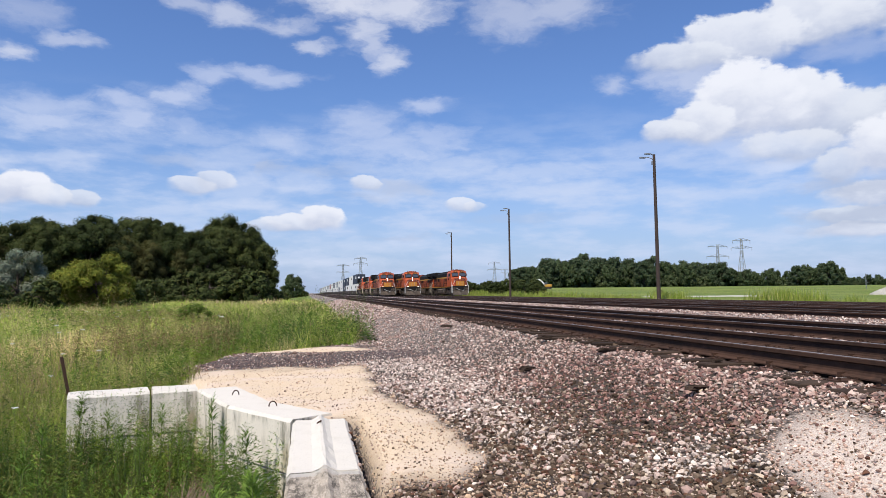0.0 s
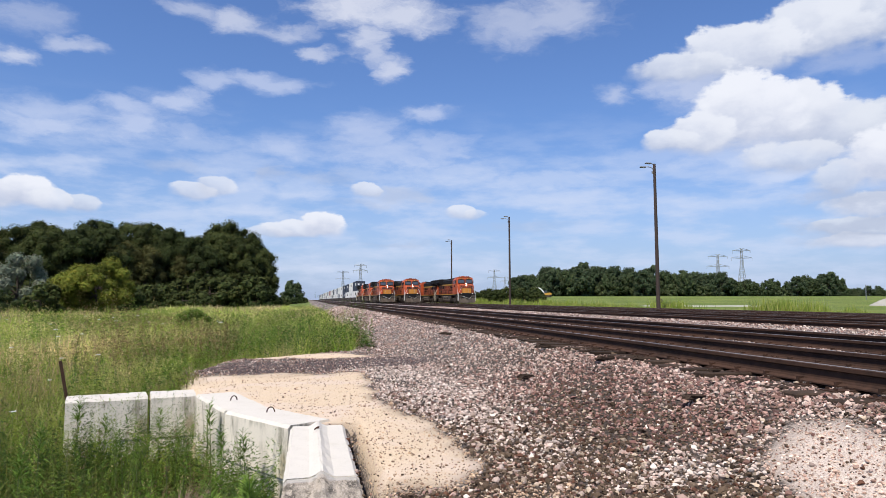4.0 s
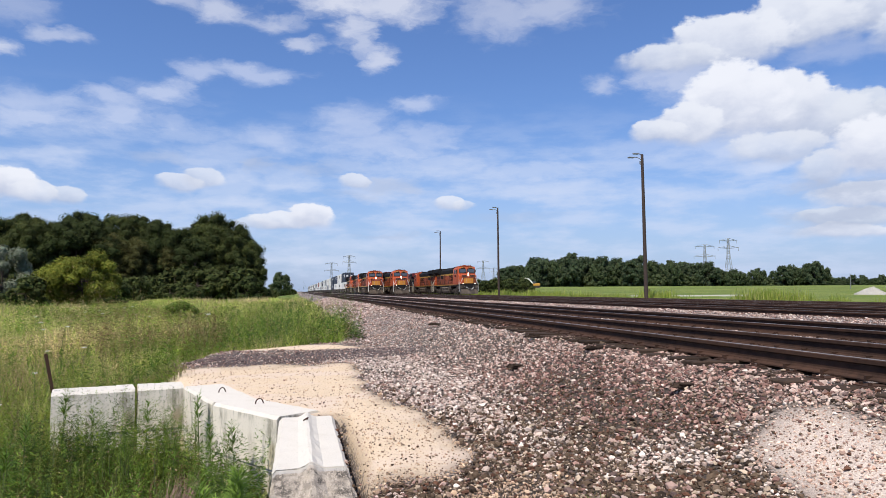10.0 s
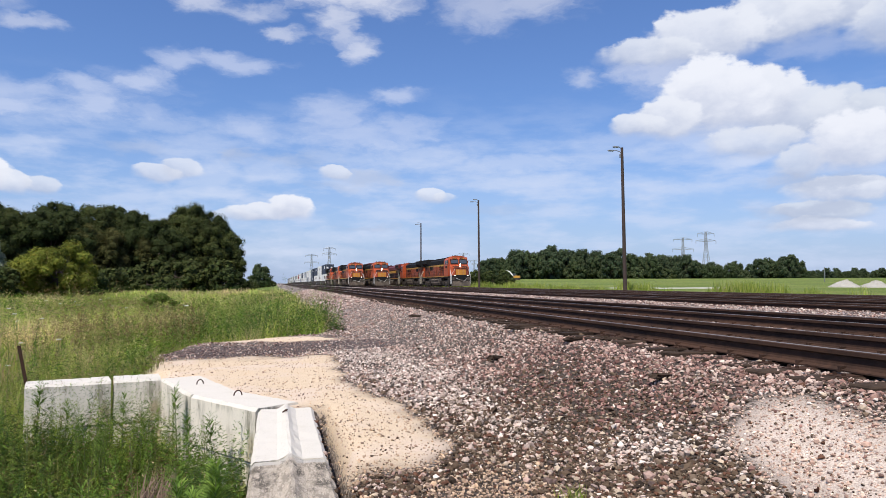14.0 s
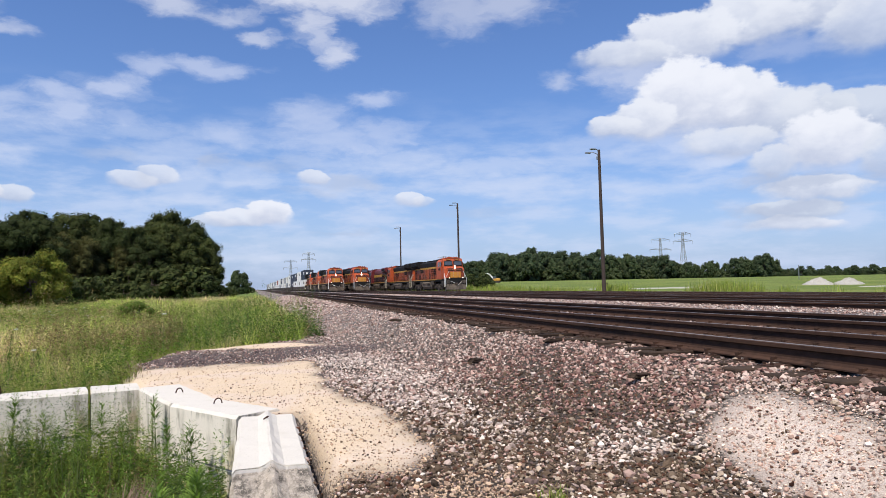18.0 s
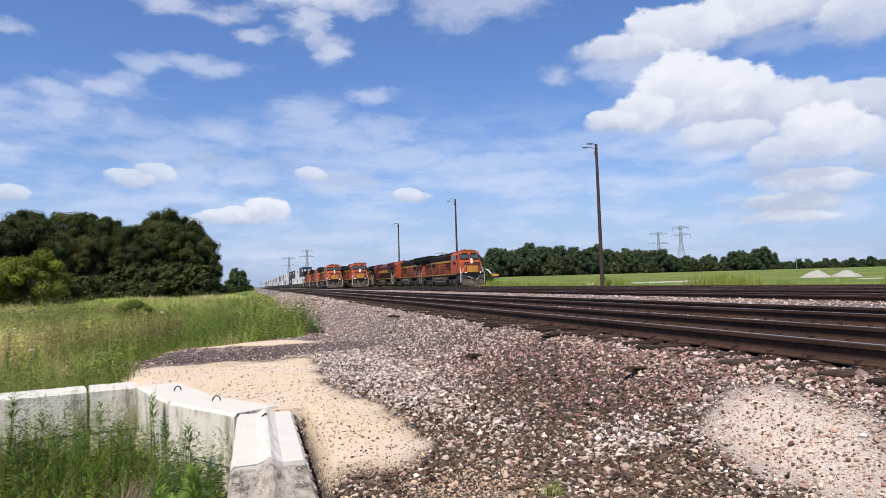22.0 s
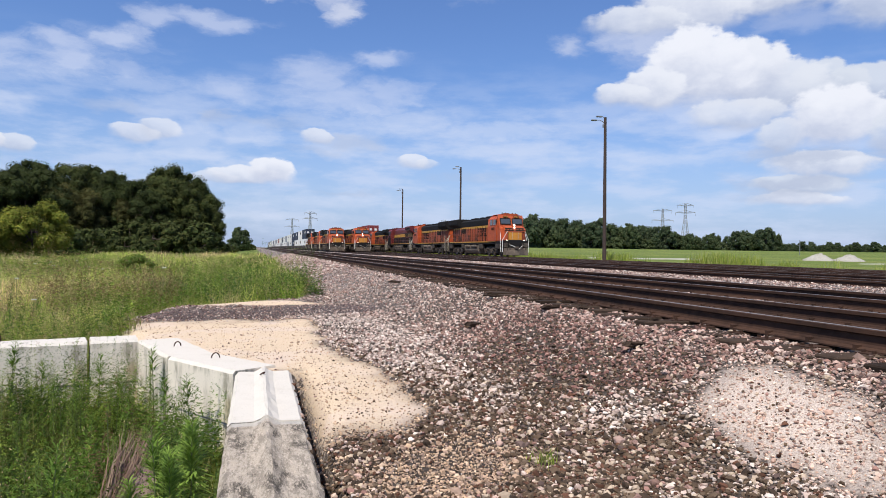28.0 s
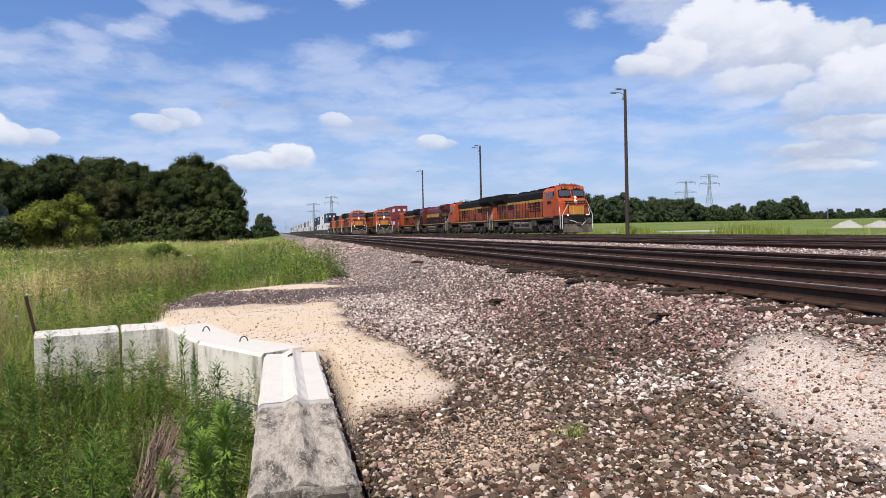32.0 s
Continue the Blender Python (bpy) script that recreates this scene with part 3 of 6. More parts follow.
def build_ground():
    xs = lines([(-3500, 300), (-500, 60), (-140, 10), (-40, 2), (-14, 0.5), (-4, 0.15), (5, 0.4), (32, 2), (80, 8), (200, 40), (600, 300), (4200, 1)])
    ys = lines([(-600, 100), (-100, 15), (-10, 1), (2.5, 0.16), (20, 0.5), (45, 2), (150, 8), (400, 40), (900, 300), (4500, 1)])
    X, Y = np.meshgrid(xs, ys)
    Z = height(X, Y)
    nx, ny = len(xs), len(ys)
    verts = np.stack([X.ravel(), Y.ravel(), Z.ravel()], 1)
    i = np.arange((ny - 1) * (nx - 1))
    r, c = i // (nx - 1), i % (nx - 1)
    a = r * nx + c
    faces = np.stack([a, a + 1, a + nx + 1, a + nx], 1)
    m = bpy.data.materials.new("yard gravel and field")
    m.use_nodes = True
    t = Tree(m.node_tree)
    pos = t.node("ShaderNodeTexCoord").outputs["Object"]
    cell = t.node("ShaderNodeTexVoronoi", feature="F1")
    t.put(cell.inputs["Vector"], pos)
    cell.inputs["Scale"].default_value = 26.0
    n1, n2, n3 = t.noise(pos, 1.1, 4), t.noise(pos, 18, 4), t.noise(pos, 90, 3)
    pink = t.mix(t.ramp(n1, 0.4, 0.62), (0.31, 0.235, 0.21), (0.19, 0.155, 0.14))
    rnd = t.node("ShaderNodeSeparateColor")
    t.put(rnd.inputs[0], cell.outputs["Color"])
    stones = t.mix(t.ramp(rnd.outputs[0], 0.1, 0.95), pink, (0.46, 0.39, 0.35))
    stones = t.mix(t.ramp(cell.outputs["Distance"], 0.35, 0.6), stones, (0.06, 0.05, 0.045))
    edge = t.math("MULTIPLY_ADD", n2, 1.0, -0.5)
    sandcol = t.mix(t.ramp(n3, 0.35, 0.7), (0.66, 0.52, 0.37), (0.49, 0.375, 0.265))
    sandcol = t.mix(t.ramp(n1, 0.45, 0.7), sandcol, (0.60, 0.48, 0.38))
    col = t.mix(t.ramp(t.math("ADD", t.attr("sand"), edge), 0.4, 0.6), stones, sandcol)
    col = t.mix(t.math("MULTIPLY", t.ramp(t.math("ADD", t.attr("dark"), edge), 0.35, 0.75), 0.65), col, t.mix(t.ramp(n3, 0.4, 0.7), (0.11, 0.085, 0.088), (0.24, 0.20, 0.195)))
    col = t.mix(t.ramp(t.math("ADD", t.attr("white"), edge), 0.35, 0.6), col, t.mix(t.ramp(n3, 0.35, 0.7), (0.64, 0.54, 0.465), (0.38, 0.305, 0.26)))
    # shade in the crevices between loose stones, painted into the near ground
    col = t.mix(t.math("MULTIPLY", t.attr("gap_shade"), 0.92), col, (0.048, 0.037, 0.03))
    turf = t.mix(t.ramp(t.noise(pos, 0.06, 4), 0.4, 0.65), (0.12, 0.17, 0.03), (0.19, 0.225, 0.05))
    turf = t.mix(t.ramp(n2, 0.4, 0.75), turf, (0.045, 0.045, 0.022))
    col = t.mix(t.attr("grass"), col, turf)
    col = t.mix(t.ramp(t.math("ADD", t.attr("strip"), t.math("MULTIPLY_ADD", n1, 0.5, -0.25)), 0.45, 0.62), col, (0.36, 0.35, 0.29))
    b = t.node("ShaderNodeBsdfPrincipled")
    t.put(b.inputs["Base Color"], col)
    b.inputs["Roughness"].default_value = 0.95
    b.inputs["Specular IOR Level"].default_value = 0.2
    bp = t.node("ShaderNodeBump")
    bp.inputs["Distance"].default_value = 0.02
    bp.inputs["Strength"].default_value = 0.7
    t.put(bp.inputs["Height"], t.math("SUBTRACT", n3, cell.outputs["Distance"]))
    t.put(b.inputs["Normal"], bp.outputs[0])
    t.put(t.node("ShaderNodeOutputMaterial").inputs[0], b.outputs[0])
    me = raw_mesh("ground", verts, faces, m, smooth=True)
    az, dist = np.degrees(np.arctan2(X, Y)), np.hypot(X, Y)
    strip = ((az > 27.5) & (az < 38.5) & (np.abs(dist - 118 - 6 * wobble(X, Y, 20)) < 6)) | ((az > 46.5) & (np.abs(dist - 112) < 6)) & (X > 32)
    sand, dark, white, grass = covers(X, Y)
    # crevice shade fades with distance; none on sand, white stone or grass
    gap_shade = smooth(dist, 26, 9) * (1 - np.maximum(np.maximum(sand, white), grass)) * (X < 5)
    for name, v in zip(("sand", "dark", "white", "grass", "strip", "gap_shade"), (sand, dark, white, grass, strip.astype(float), gap_shade)):
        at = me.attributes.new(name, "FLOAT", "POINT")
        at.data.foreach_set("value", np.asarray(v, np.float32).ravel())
    tagged(new("ground", me), "gravel yard, sand patch and grassy fields to the horizon", "ground", kind="structure")


build_ground()

# ---- railway tracks ----


def rail_outline(x0):
    """Foot, web and head of a rail, its top at 0."""
    half = [(0.076, -0.185), (0.076, -0.172), (0.02, -0.155), (0.009, -0.13), (0.009, -0.055), (0.036, -0.042), (0.037, -0.006), (0.03, 0.0)]
    return [(x0 + u, v) for u, v in half] + [(x0 - u, v) for u, v in half[::-1]]


def build_tracks():
    tie_bm = B()
    box(tie_bm, (0, 0, -0.275), (2.6, 0.23, 0.17), 0.012)
    tie_mesh = mesh_of("tie", tie_bm, TIE)
    plate_bm = B()
    for s in (-0.755, 0.755):
        box(plate_bm, (s, 0, -0.187), (0.30, 0.18, 0.012))
        for u in (-0.11, 0.11):
            for v in (-0.05, 0.05):
                box(plate_bm, (s + u * 0.9, v, -0.172), (0.025, 0.025, 0.03))
    plate_mesh = mesh_of("tie_plate", plate_bm, RUST)
    for n, x in enumerate(TRACKS):
        root = tagged(new("railway_track"), "rusty steel rails on dark timber ties in ballast", "railway track", "parallel tracks", "structure")
        root.location.x = x
        for s in (-0.755, 0.755):
            bm = B()
            prism(bm, rail_outline(s), "y", -70, 1100)
            part("rail", bm, RUST, root, "brown rusted steel rail")
            bm = B()
            box(bm, (s, 515, 0.001), (0.05, 1170, 0.003))
            part("running_surface", bm, RAILTOP, root, "worn bright rail head")
        near = 90 if n == 0 else (40 if n == 1 else 0)
        y0 = 3.0
        for k in range(near):
            y = y0 + k * 0.52
            tie = new("tie", tie_mesh)
            tie.parent = root
            tie.location = (RNG.normal(-0.04, 0.07), y + RNG.normal(0, 0.025), RNG.normal(0, 0.008))
            tie.rotation_euler.z = RNG.normal(0, 0.012)
            pl = new("tie_plate", plate_mesh)
            pl.parent = tie
        bm = B()
        ys = np.arange(y0 + near * 0.52, 260, 0.52)
        for y in ys:
            box(bm, (RNG.normal(0, 0.04), y, -0.275), (2.6, 0.23, 0.17))
        for y in np.arange(-20, y0 - 0.1, 0.52):
            box(bm, (0, y, -0.275), (2.6, 0.23, 0.17))
        ob = part("ties", bm, TIEFAR, root, "row of dark timber ties")
        ob["kind"] = "stuff"
        if n < 2:
            bm = B()
            for k in range(160):
                y = 3.0 + k * 0.52 + 0.16
                for s in (-0.755, 0.755):
                    box(bm, (s, y, -0.165), (0.17, 0.03, 0.05))
            part("rail_anchors", bm, RUST, root, "rusty rail anchors clipped under the rails")


build_tracks()

# ---- retaining wall of concrete blocks ----


def block_mesh(length, width=0.61, tall=0.61, ridge=True, seed=0, c=0.035):
    """A cast block lying along y from 0 to length, its top at 0, with chamfers, a keyed ridge and chipped faces."""
    rng = np.random.default_rng(seed)
    bm = B()
    w = width / 2
    out = [(-w, -tall), (w, -tall), (w, -c), (w - c, 0)]
    if ridge:
        out += [(0.10, 0.0), (0.05, 0.022), (0.014, 0.05), (-0.014, 0.05), (-0.05, 0.022), (-0.10, 0.0)]
    out += [(-w + c, 0), (-w, -c)]
    prism(bm, out, "y", 0.01, length - 0.01)
    bmesh.ops.subdivide_edges(bm, edges=[e for e in bm.edges if abs(e.verts[0].co.y - e.verts[1].co.y) > 0.5], cuts=14)
    bmesh.ops.triangulate(bm, faces=[f for f in bm.faces if len(f.verts) > 4])
    for v in bm.verts:
        if v.co.z > -tall + 0.05:
            v.co += Vector(rng.normal(0, 0.0028, 3))
    return bm


def concrete_block(a, b, top, mat, label, ridge=True, seed=0, course=0):
    """A block whose face's upper edge runs from a to b, the body lying to the right of that line."""
    a, b = Vector((*a, 0)), Vector((*b, 0))
    d = b - a
    turn = math.atan2(-d.x, d.y)
    side = Vector((d.y, -d.x, 0)).normalized()
    mid = a + side * (0.305 + 0.015 * course)
    ob = new("concrete_block", mesh_of("concrete_block", block_mesh(d.length, ridge=ridge, seed=seed, c=0.012 if course else 0.035), mat))
    ob.matrix_world = Matrix.Translation((mid.x, mid.y, top)) @ Matrix.Rotation(turn, 4, "Z")
    tagged(ob, label, "concrete block", "retaining wall blocks")
    return ob


def lifting_loop(p, turn=0.0, r=0.05, lean=0.0):
    bm = B()
    pts = [Vector((r * math.cos(a), 0, r * 1.3 * math.sin(a))) for a in np.linspace(0, math.pi, 9)]
    tube(bm, pts, 0.008, 6)
    ob = new("lifting_loop", mesh_of("lifting_loop", bm, RUST))
    ob.matrix_world = Matrix.Translation(p) @ Matrix.Rotation(turn, 4, "Z") @ Matrix.Rotation(lean, 4, "X")
    tagged(ob, "bent rusty steel lifting loop set in a concrete block", "lifting loop", "lifting loops")


def build_wall():
    top = -0.80
    white = "whitewashed concrete retaining block stained by rain"
    grey = "weathered grey concrete block with a worn ridge"
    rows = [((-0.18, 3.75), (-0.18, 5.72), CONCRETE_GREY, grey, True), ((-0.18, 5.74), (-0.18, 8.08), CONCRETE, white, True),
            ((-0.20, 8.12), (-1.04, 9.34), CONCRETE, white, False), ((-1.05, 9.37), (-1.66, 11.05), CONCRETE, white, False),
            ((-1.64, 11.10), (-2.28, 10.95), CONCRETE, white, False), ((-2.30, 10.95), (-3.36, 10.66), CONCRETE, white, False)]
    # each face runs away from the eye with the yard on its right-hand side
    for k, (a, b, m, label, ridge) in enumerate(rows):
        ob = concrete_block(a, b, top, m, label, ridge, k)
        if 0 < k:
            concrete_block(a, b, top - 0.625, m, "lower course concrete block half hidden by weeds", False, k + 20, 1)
    lifting_loop((-1.02, 10.3, -0.80), 0.6)
    lifting_loop((-0.45, 9.15, -0.80), 0.3)
    lifting_loop((0.1, 7.6, -0.75), 1.0, 0.03, 0.9)


build_wall()

# ---- poles ----


def lamp_pole(x, y, lean, tall):
    root = tagged(new("light_pole"), "tall brown timber light pole with two small lamps on top", "light pole", "yard light poles")
    root.matrix_world = Matrix.Translation((x, y, -0.6)) @ Matrix.Rotation(lean, 4, "Y")
    h = tall + 0.6
    bm = B()
    rod(bm, (0, 0, 0), (0, 0, h), 0.175, 14, 0.115)
    part("pole", bm, POLEWOOD, root)
    for side, z in ((-1.0, h - 0.35), (-0.55, h - 0.02)):
        bm = B()
        tube(bm, [(0, 0, z - 0.3), (side * 0.2, -0.04 * side, z - 0.02), (side * 0.5, -0.1 * side, z + 0.1), (side * 0.75, -0.15 * side, z + 0.1)], 0.035)
        part("arm", bm, GALV, root, "galvanised lamp arm")
        bm = B()
        box(bm, (side * 0.98, -0.2 * side, z + 0.08), (0.55, 0.24, 0.12), 0.04)
        part("lamp_head", bm, GALV, root, "grey lamp head, unlit")
    bm = B()
    box(bm, (-0.19, 0, h - 0.75), (0.1, 0.14, 0.3), 0.02)
    part("junction_box", bm, GALV, root)
    return root


lamp_pole(29.63, 54.5, -0.009, 12.5)
lamp_pole(29.88, 99.5, -0.006, 13.2)
lamp_pole(29.6, 141.0, 0.0, 13.2)

# ---- locomotives ----


def wheelset_mesh():
    bm = B()
    for s in (-0.75, 0.75):
        rod(bm, (s - 0.065, 0, 0), (s + 0.065, 0, 0), 0.52, 20)
        rod(bm, (s * 1.09, 0, 0), (s * 1.09 + math.copysign(0.03, s), 0, 0), 0.2, 10)
    rod(bm, (-0.75, 0, 0), (0.75, 0, 0), 0.1, 8)
    return mesh_of("wheelset", bm, STEEL)


WHEELSET = wheelset_mesh()


def build_bogie(root, y):
    bm = B()
    for s in (-1, 1):
        prism(bm, [(-2.35, 0.62), (-2.2, 0.45), (-1.6, 0.5), (-1.2, 0.32), (1.2, 0.32), (1.6, 0.5), (2.2, 0.45), (2.35, 0.62), (2.2, 0.92), (0.9, 1.08), (-0.9, 1.08), (-2.2, 0.92)], "x", s * 1.02, s * 1.16)
        for a in (-1.95, 0, 1.95):
            box(bm, (s * 1.2, a, 0.55), (0.12, 0.42, 0.42), 0.04)
            rod(bm, (s * 1.2, a - 0.33, 0.6), (s * 1.2, a - 0.33, 0.98), 0.1, 8)
            rod(bm, (s * 1.2, a + 0.33, 0.6), (s * 1.2, a + 0.33, 0.98), 0.1, 8)
        for a in (-0.98, 0.98):
            rod(bm, (s * 1.22, a - 0.3, 0.85), (s * 1.22, a + 0.3, 0.85), 0.12, 8)
            rod(bm, (s * 1.18, a, 0.25), (s * 1.18, a, 0.8), 0.05, 6)
    box(bm, (0, 0, 0.6), (1.3, 4.3, 0.7))
    bogie = part("bogie", bm, GRIME, root, "grimy three-axle bogie frame")
    bogie.location.y = y
    sets = []
    for a in (-1.95, 0, 1.95):
        w = new("wheelset", WHEELSET)
        w.parent = bogie
        w.location = (0, a, 0.52)
        sets.append(w)
    return sets


def rail_path(bm, pts, r=0.02):
    tube(bm, pts, r, 5)


def build_loco(kind="orange", lit=True):
    """A wide-cab diesel locomotive, its front towards -y, standing on the rail heads."""
    red = kind == "red"
    hood, roof, stripe = (MAROON, MAROON, YELLOW) if red else (ORANGE, BLACK, YELLOW)
    flank = MAROON if red else HOOD
    label = "dark red, yellow and black diesel locomotive" if red else "orange, black and yellow wide-cab diesel freight locomotive"
    root = tagged(new("locomotive"), label + (" with lit headlights" if lit else ""), "locomotive", "locomotives")
    # underframe
    bm = B()
    box(bm, (0, 0, 1.5), (2.9, 21.3, 0.32), 0.03)
    part("underframe", bm, BLACK, root, "black underframe sill")
    bm = B()
    for s in (-1, 1):
        box(bm, (s * 1.46, 0.6, 1.63), (0.03, 18.6, 0.10))
    part("sill_stripe", bm, YELLOW, root, "yellow stripe along the walkway edge")
    # added black box: stands for the shade under the frame, hides the view through
    bm = B()
    box(bm, (0, 0, 0.76), (1.3, 20.6, 1.28))
    part("shade_filler", bm, BLACK, root, "dark box filling the shaded space beneath the frame")
    for s in (-1, 1):
        for y, l in ((-9.3, 1.5), (-3.4, 1.3), (3.7, 1.2), (9.3, 1.4)):
            bm = B()
            box(bm, (s * 1.3, y, 1.12), (0.35, l, 0.55), 0.04)
            part("equipment_box", bm, GRIME, root)
    # fuel tank and air reservoirs
    bm = B()
    prism(bm, [(-1.42, 1.3), (-1.45, 0.6), (-1.2, 0.26), (1.2, 0.26), (1.45, 0.6), (1.42, 1.3)], "y", -2.6, 3.0, 0.05)
    part("fuel_tank", bm, DUSTY, root, "dusty grey-brown fuel tank")
    for s in (-1, 1):
        for y0, y1 in ((-2.2, 0.1), (0.5, 2.4)):
            bm = B()
            rod(bm, (s * 1.38, y0, 1.12), (s * 1.38, y1, 1.12), 0.19, 10)
            part("air_reservoir", bm, DUSTY, root)
    sets = build_bogie(root, -6.6) + build_bogie(root, 6.6)
    # long hood
    bm = B()
    prism(bm, [(-0.92, 1.68), (0.92, 1.68), (0.92, 3.75), (-0.92, 3.75)], "y", -6.2, 10.3, 0.02)
    part("long_hood", bm, flank, root)
    bm = B()
    prism(bm, [(-0.94, 3.74), (0.94, 3.74), (0.94, 4.2), (0.62, 4.46), (-0.62, 4.46), (-0.94, 4.2)], "y", -6.25, 6.6, 0.02)
    part("hood_roof", bm, roof, root)
    bm = B()
    prism(bm, [(-0.95, 3.5), (-1.5, 3.95), (-1.5, 4.55), (-1.2, 4.68), (1.2, 4.68), (1.5, 4.55), (1.5, 3.95), (0.95, 3.5)], "y", 6.4, 10.5, 0.03)
    wing = part("radiator_wing", bm, roof, root)
    for s in (-1, 1):
        bm = B()
        for k in range(7):
            box(bm, (s * 1.505, 6.8 + k * 0.52, 4.22), (0.02, 0.4, 0.42))
        part("radiator_grille", bm, BLACK, wing)
    # roof gear
    for y, w, l, tall in ((-0.5, 0.9, 1.2, 0.24), (2.2, 1.1, 2.2, 0.2), (-3.8, 1.3, 2.2, 0.24)):
        bm = B()
        box(bm, (0, y, 4.54), (w, l, tall), 0.05)
        part("roof_hatch", bm, roof, root)
    # hood doors
    for s in (-1, 1):
        for k in range(13):
            bm = B()
            box(bm, (s * 0.935, -1.6 + k * 0.88, 2.55), (0.03, 0.80, 1.45), 0.012)
            part("hood_door", bm, flank, root)
        for k in range(17):
            bm = B()
            box(bm, (s * 0.95, -5.6 + k * 0.97, 2.62), (0.05, 0.05 + 0.06 * (k % 3 == 0), 1.75))
            part("hood_seam", bm, BLACK, root)
        for y, w in ((-5.0, 0.7), (-0.2, 0.5), (2.6, 0.9), (6.9, 1.3), (8.8, 1.0)):
            bm = B()
            for k in range(6):
                box(bm, (s * 0.965, y, 1.95 + 0.11 * k), (0.03, w, 0.05))
            part("louvre", bm, GRIME, root, "grimy louvred door vent")
        bm = B()
        for k in range(5):
            box(bm, (s * 0.952, 4.3 + k * 0.42, 3.05), (0.03, 0.34, 0.62))
        part("air_intake", bm, BLACK, root, "dark louvred air intake")
        bm = B()
        box(bm, (s * 0.95, 0.8, 3.66), (0.04, 12.5, 0.16))
        part("hood_edge", bm, BLACK if not red else MAROON, root)
    # stripes and plain marks on the hood flanks
    for s in (-1, 1):
        bm = B()
        box(bm, (s * 0.945, 1.9, 3.12 if red else 3.44), (0.03, 15.6, 0.55 if red else 0.26))
        part("hood_stripe", bm, stripe, root, "yellow stripe along the hood")
    for s in (-1, 1):
        bm = B()
        if red:
            box(bm, (s * 0.957, 2.0, 2.27), (0.02, 16.2, 1.15))
            box(bm, (s * 1.56, -7.9, 2.27), (0.02, 2.4, 1.15))
        else:
            for k, (dy, w) in enumerate(((-3.6, 0.62), (-2.75, 0.62), (-1.9, 0.62), (-1.05, 0.62))):
                box(bm, (s * 0.957, dy, 3.2), (0.02, w, 0.14))
                box(bm, (s * 0.957, dy - 0.24, 2.9), (0.02, 0.15, 0.75))
                if k != 1:
                    box(bm, (s * 0.957, dy, 2.87), (0.02, w * 0.8, 0.12))
                if k != 3:
                    box(bm, (s * 0.957, dy + 0.22, 2.75), (0.02, 0.14, 0.5))
            box(bm, (s * 0.957, -2.4, 2.38), (0.02, 3.4, 0.10))
        part("flank_marking", bm, BLACK, root, "black marks standing for the operator's lettering")
    # cab
    bm = B()
    prism(bm, [(-1.52, 1.68), (1.52, 1.68), (1.55, 3.2), (1.5, 4.15), (1.1, 4.52), (0.6, 4.66), (-0.6, 4.66), (-1.1, 4.52), (-1.5, 4.15), (-1.55, 3.2)], "y", -9.0, -6.2, 0.03)
    cab = part("cab", bm, hood, root)
    # windscreen bay leaning back, and nose
    bm = B()
    prism(bm, [(-9.65, 3.3), (-8.9, 3.3), (-8.9, 4.58), (-9.3, 4.52)], "x", -1.42, 1.42, 0.03)
    part("windscreen_bay", bm, hood, cab)
    bm = B()
    prism(bm, [(-10.75, 1.7), (-8.9, 1.7), (-8.9, 3.42), (-9.6, 3.42), (-10.3, 3.25), (-10.75, 2.75)], "x", -1.12, 1.12, 0.06)
    nose = part("nose", bm, hood, root)
    bm = B()
    prism(bm, [(-10.35, 1.7), (-8.9, 1.7), (-8.9, 3.3), (-9.7, 3.3), (-10.2, 3.05)], "x", -1.45, 1.45, 0.06)
    part("nose_cheek", bm, hood, nose)
    bm = B()
    prism(bm, [(-10.79, 1.75), (-10.76, 1.75), (-10.76, 2.62), (-10.79, 2.62)], "x", -0.78, 0.78)
    part("nose_panel", bm, AMBER, nose, "amber lower nose panel")
    bm = B()
    for x in (-0.8, 0.8):
        box(bm, (x, -10.80, 2.18), (0.05, 0.02, 0.86))
    box(bm, (0, -10.80, 1.80), (1.6, 0.02, 0.06))
    part("nose_trim", bm, BLACK, nose, "thin black lines on the lower nose")
    for x in (-0.34, 0.34):
        bm = B()
        rod(bm, (x, -10.84, 1.85), (x, -10.84, 2.7), 0.02, 5)
        part("grab_iron", bm, HANDRAIL, nose)
    bm = B()
    tilt = Matrix.Rotation(-0.72, 3, "X")
    for s in (-1, 1):
        box(bm, (s * 0.66, -10.52, 3.06), (0.85, 0.03, 0.15), rot=tilt)
        box(bm, (s * 0.6, -10.70, 2.86), (1.05, 0.03, 0.13), rot=tilt)
        box(bm, (s * 0.95, -10.795, 2.62), (0.3, 0.02, 0.08))
        for k in range(3):
            box(bm, (s * (0.25 + 0.32 * k), -10.62, 2.95), (0.1, 0.03, 0.26), rot=tilt)
    part("nose_emblem", bm, BLACK, nose, "black winged marks across the nose")
    # windows: two panes, mullion, side windows, number boards
    bm = B()
    lean = Matrix.Rotation(-0.28, 3, "X")
    for s in (-1, 1):
        b2 = B()
        box(b2, (s * 0.69, -9.555, 3.86), (1.12, 0.04, 0.62), 0.05, rot=lean)
        part("windscreen", b2, GLASS, cab, "dark windscreen pane")
        b2 = B()
        box(b2, (s * 0.69, -9.545, 3.857), (1.24, 0.03, 0.74), 0.04, rot=lean)
        part("window_frame", b2, BLACK, cab, "black windscreen surround")
        b2 = B()
        box(b2, (s * 0.62, -9.42, 4.37), (0.62, 0.05, 0.2), 0.02, rot=lean)
        board = part("number_board", b2, BLACK, cab)
        b2 = B()
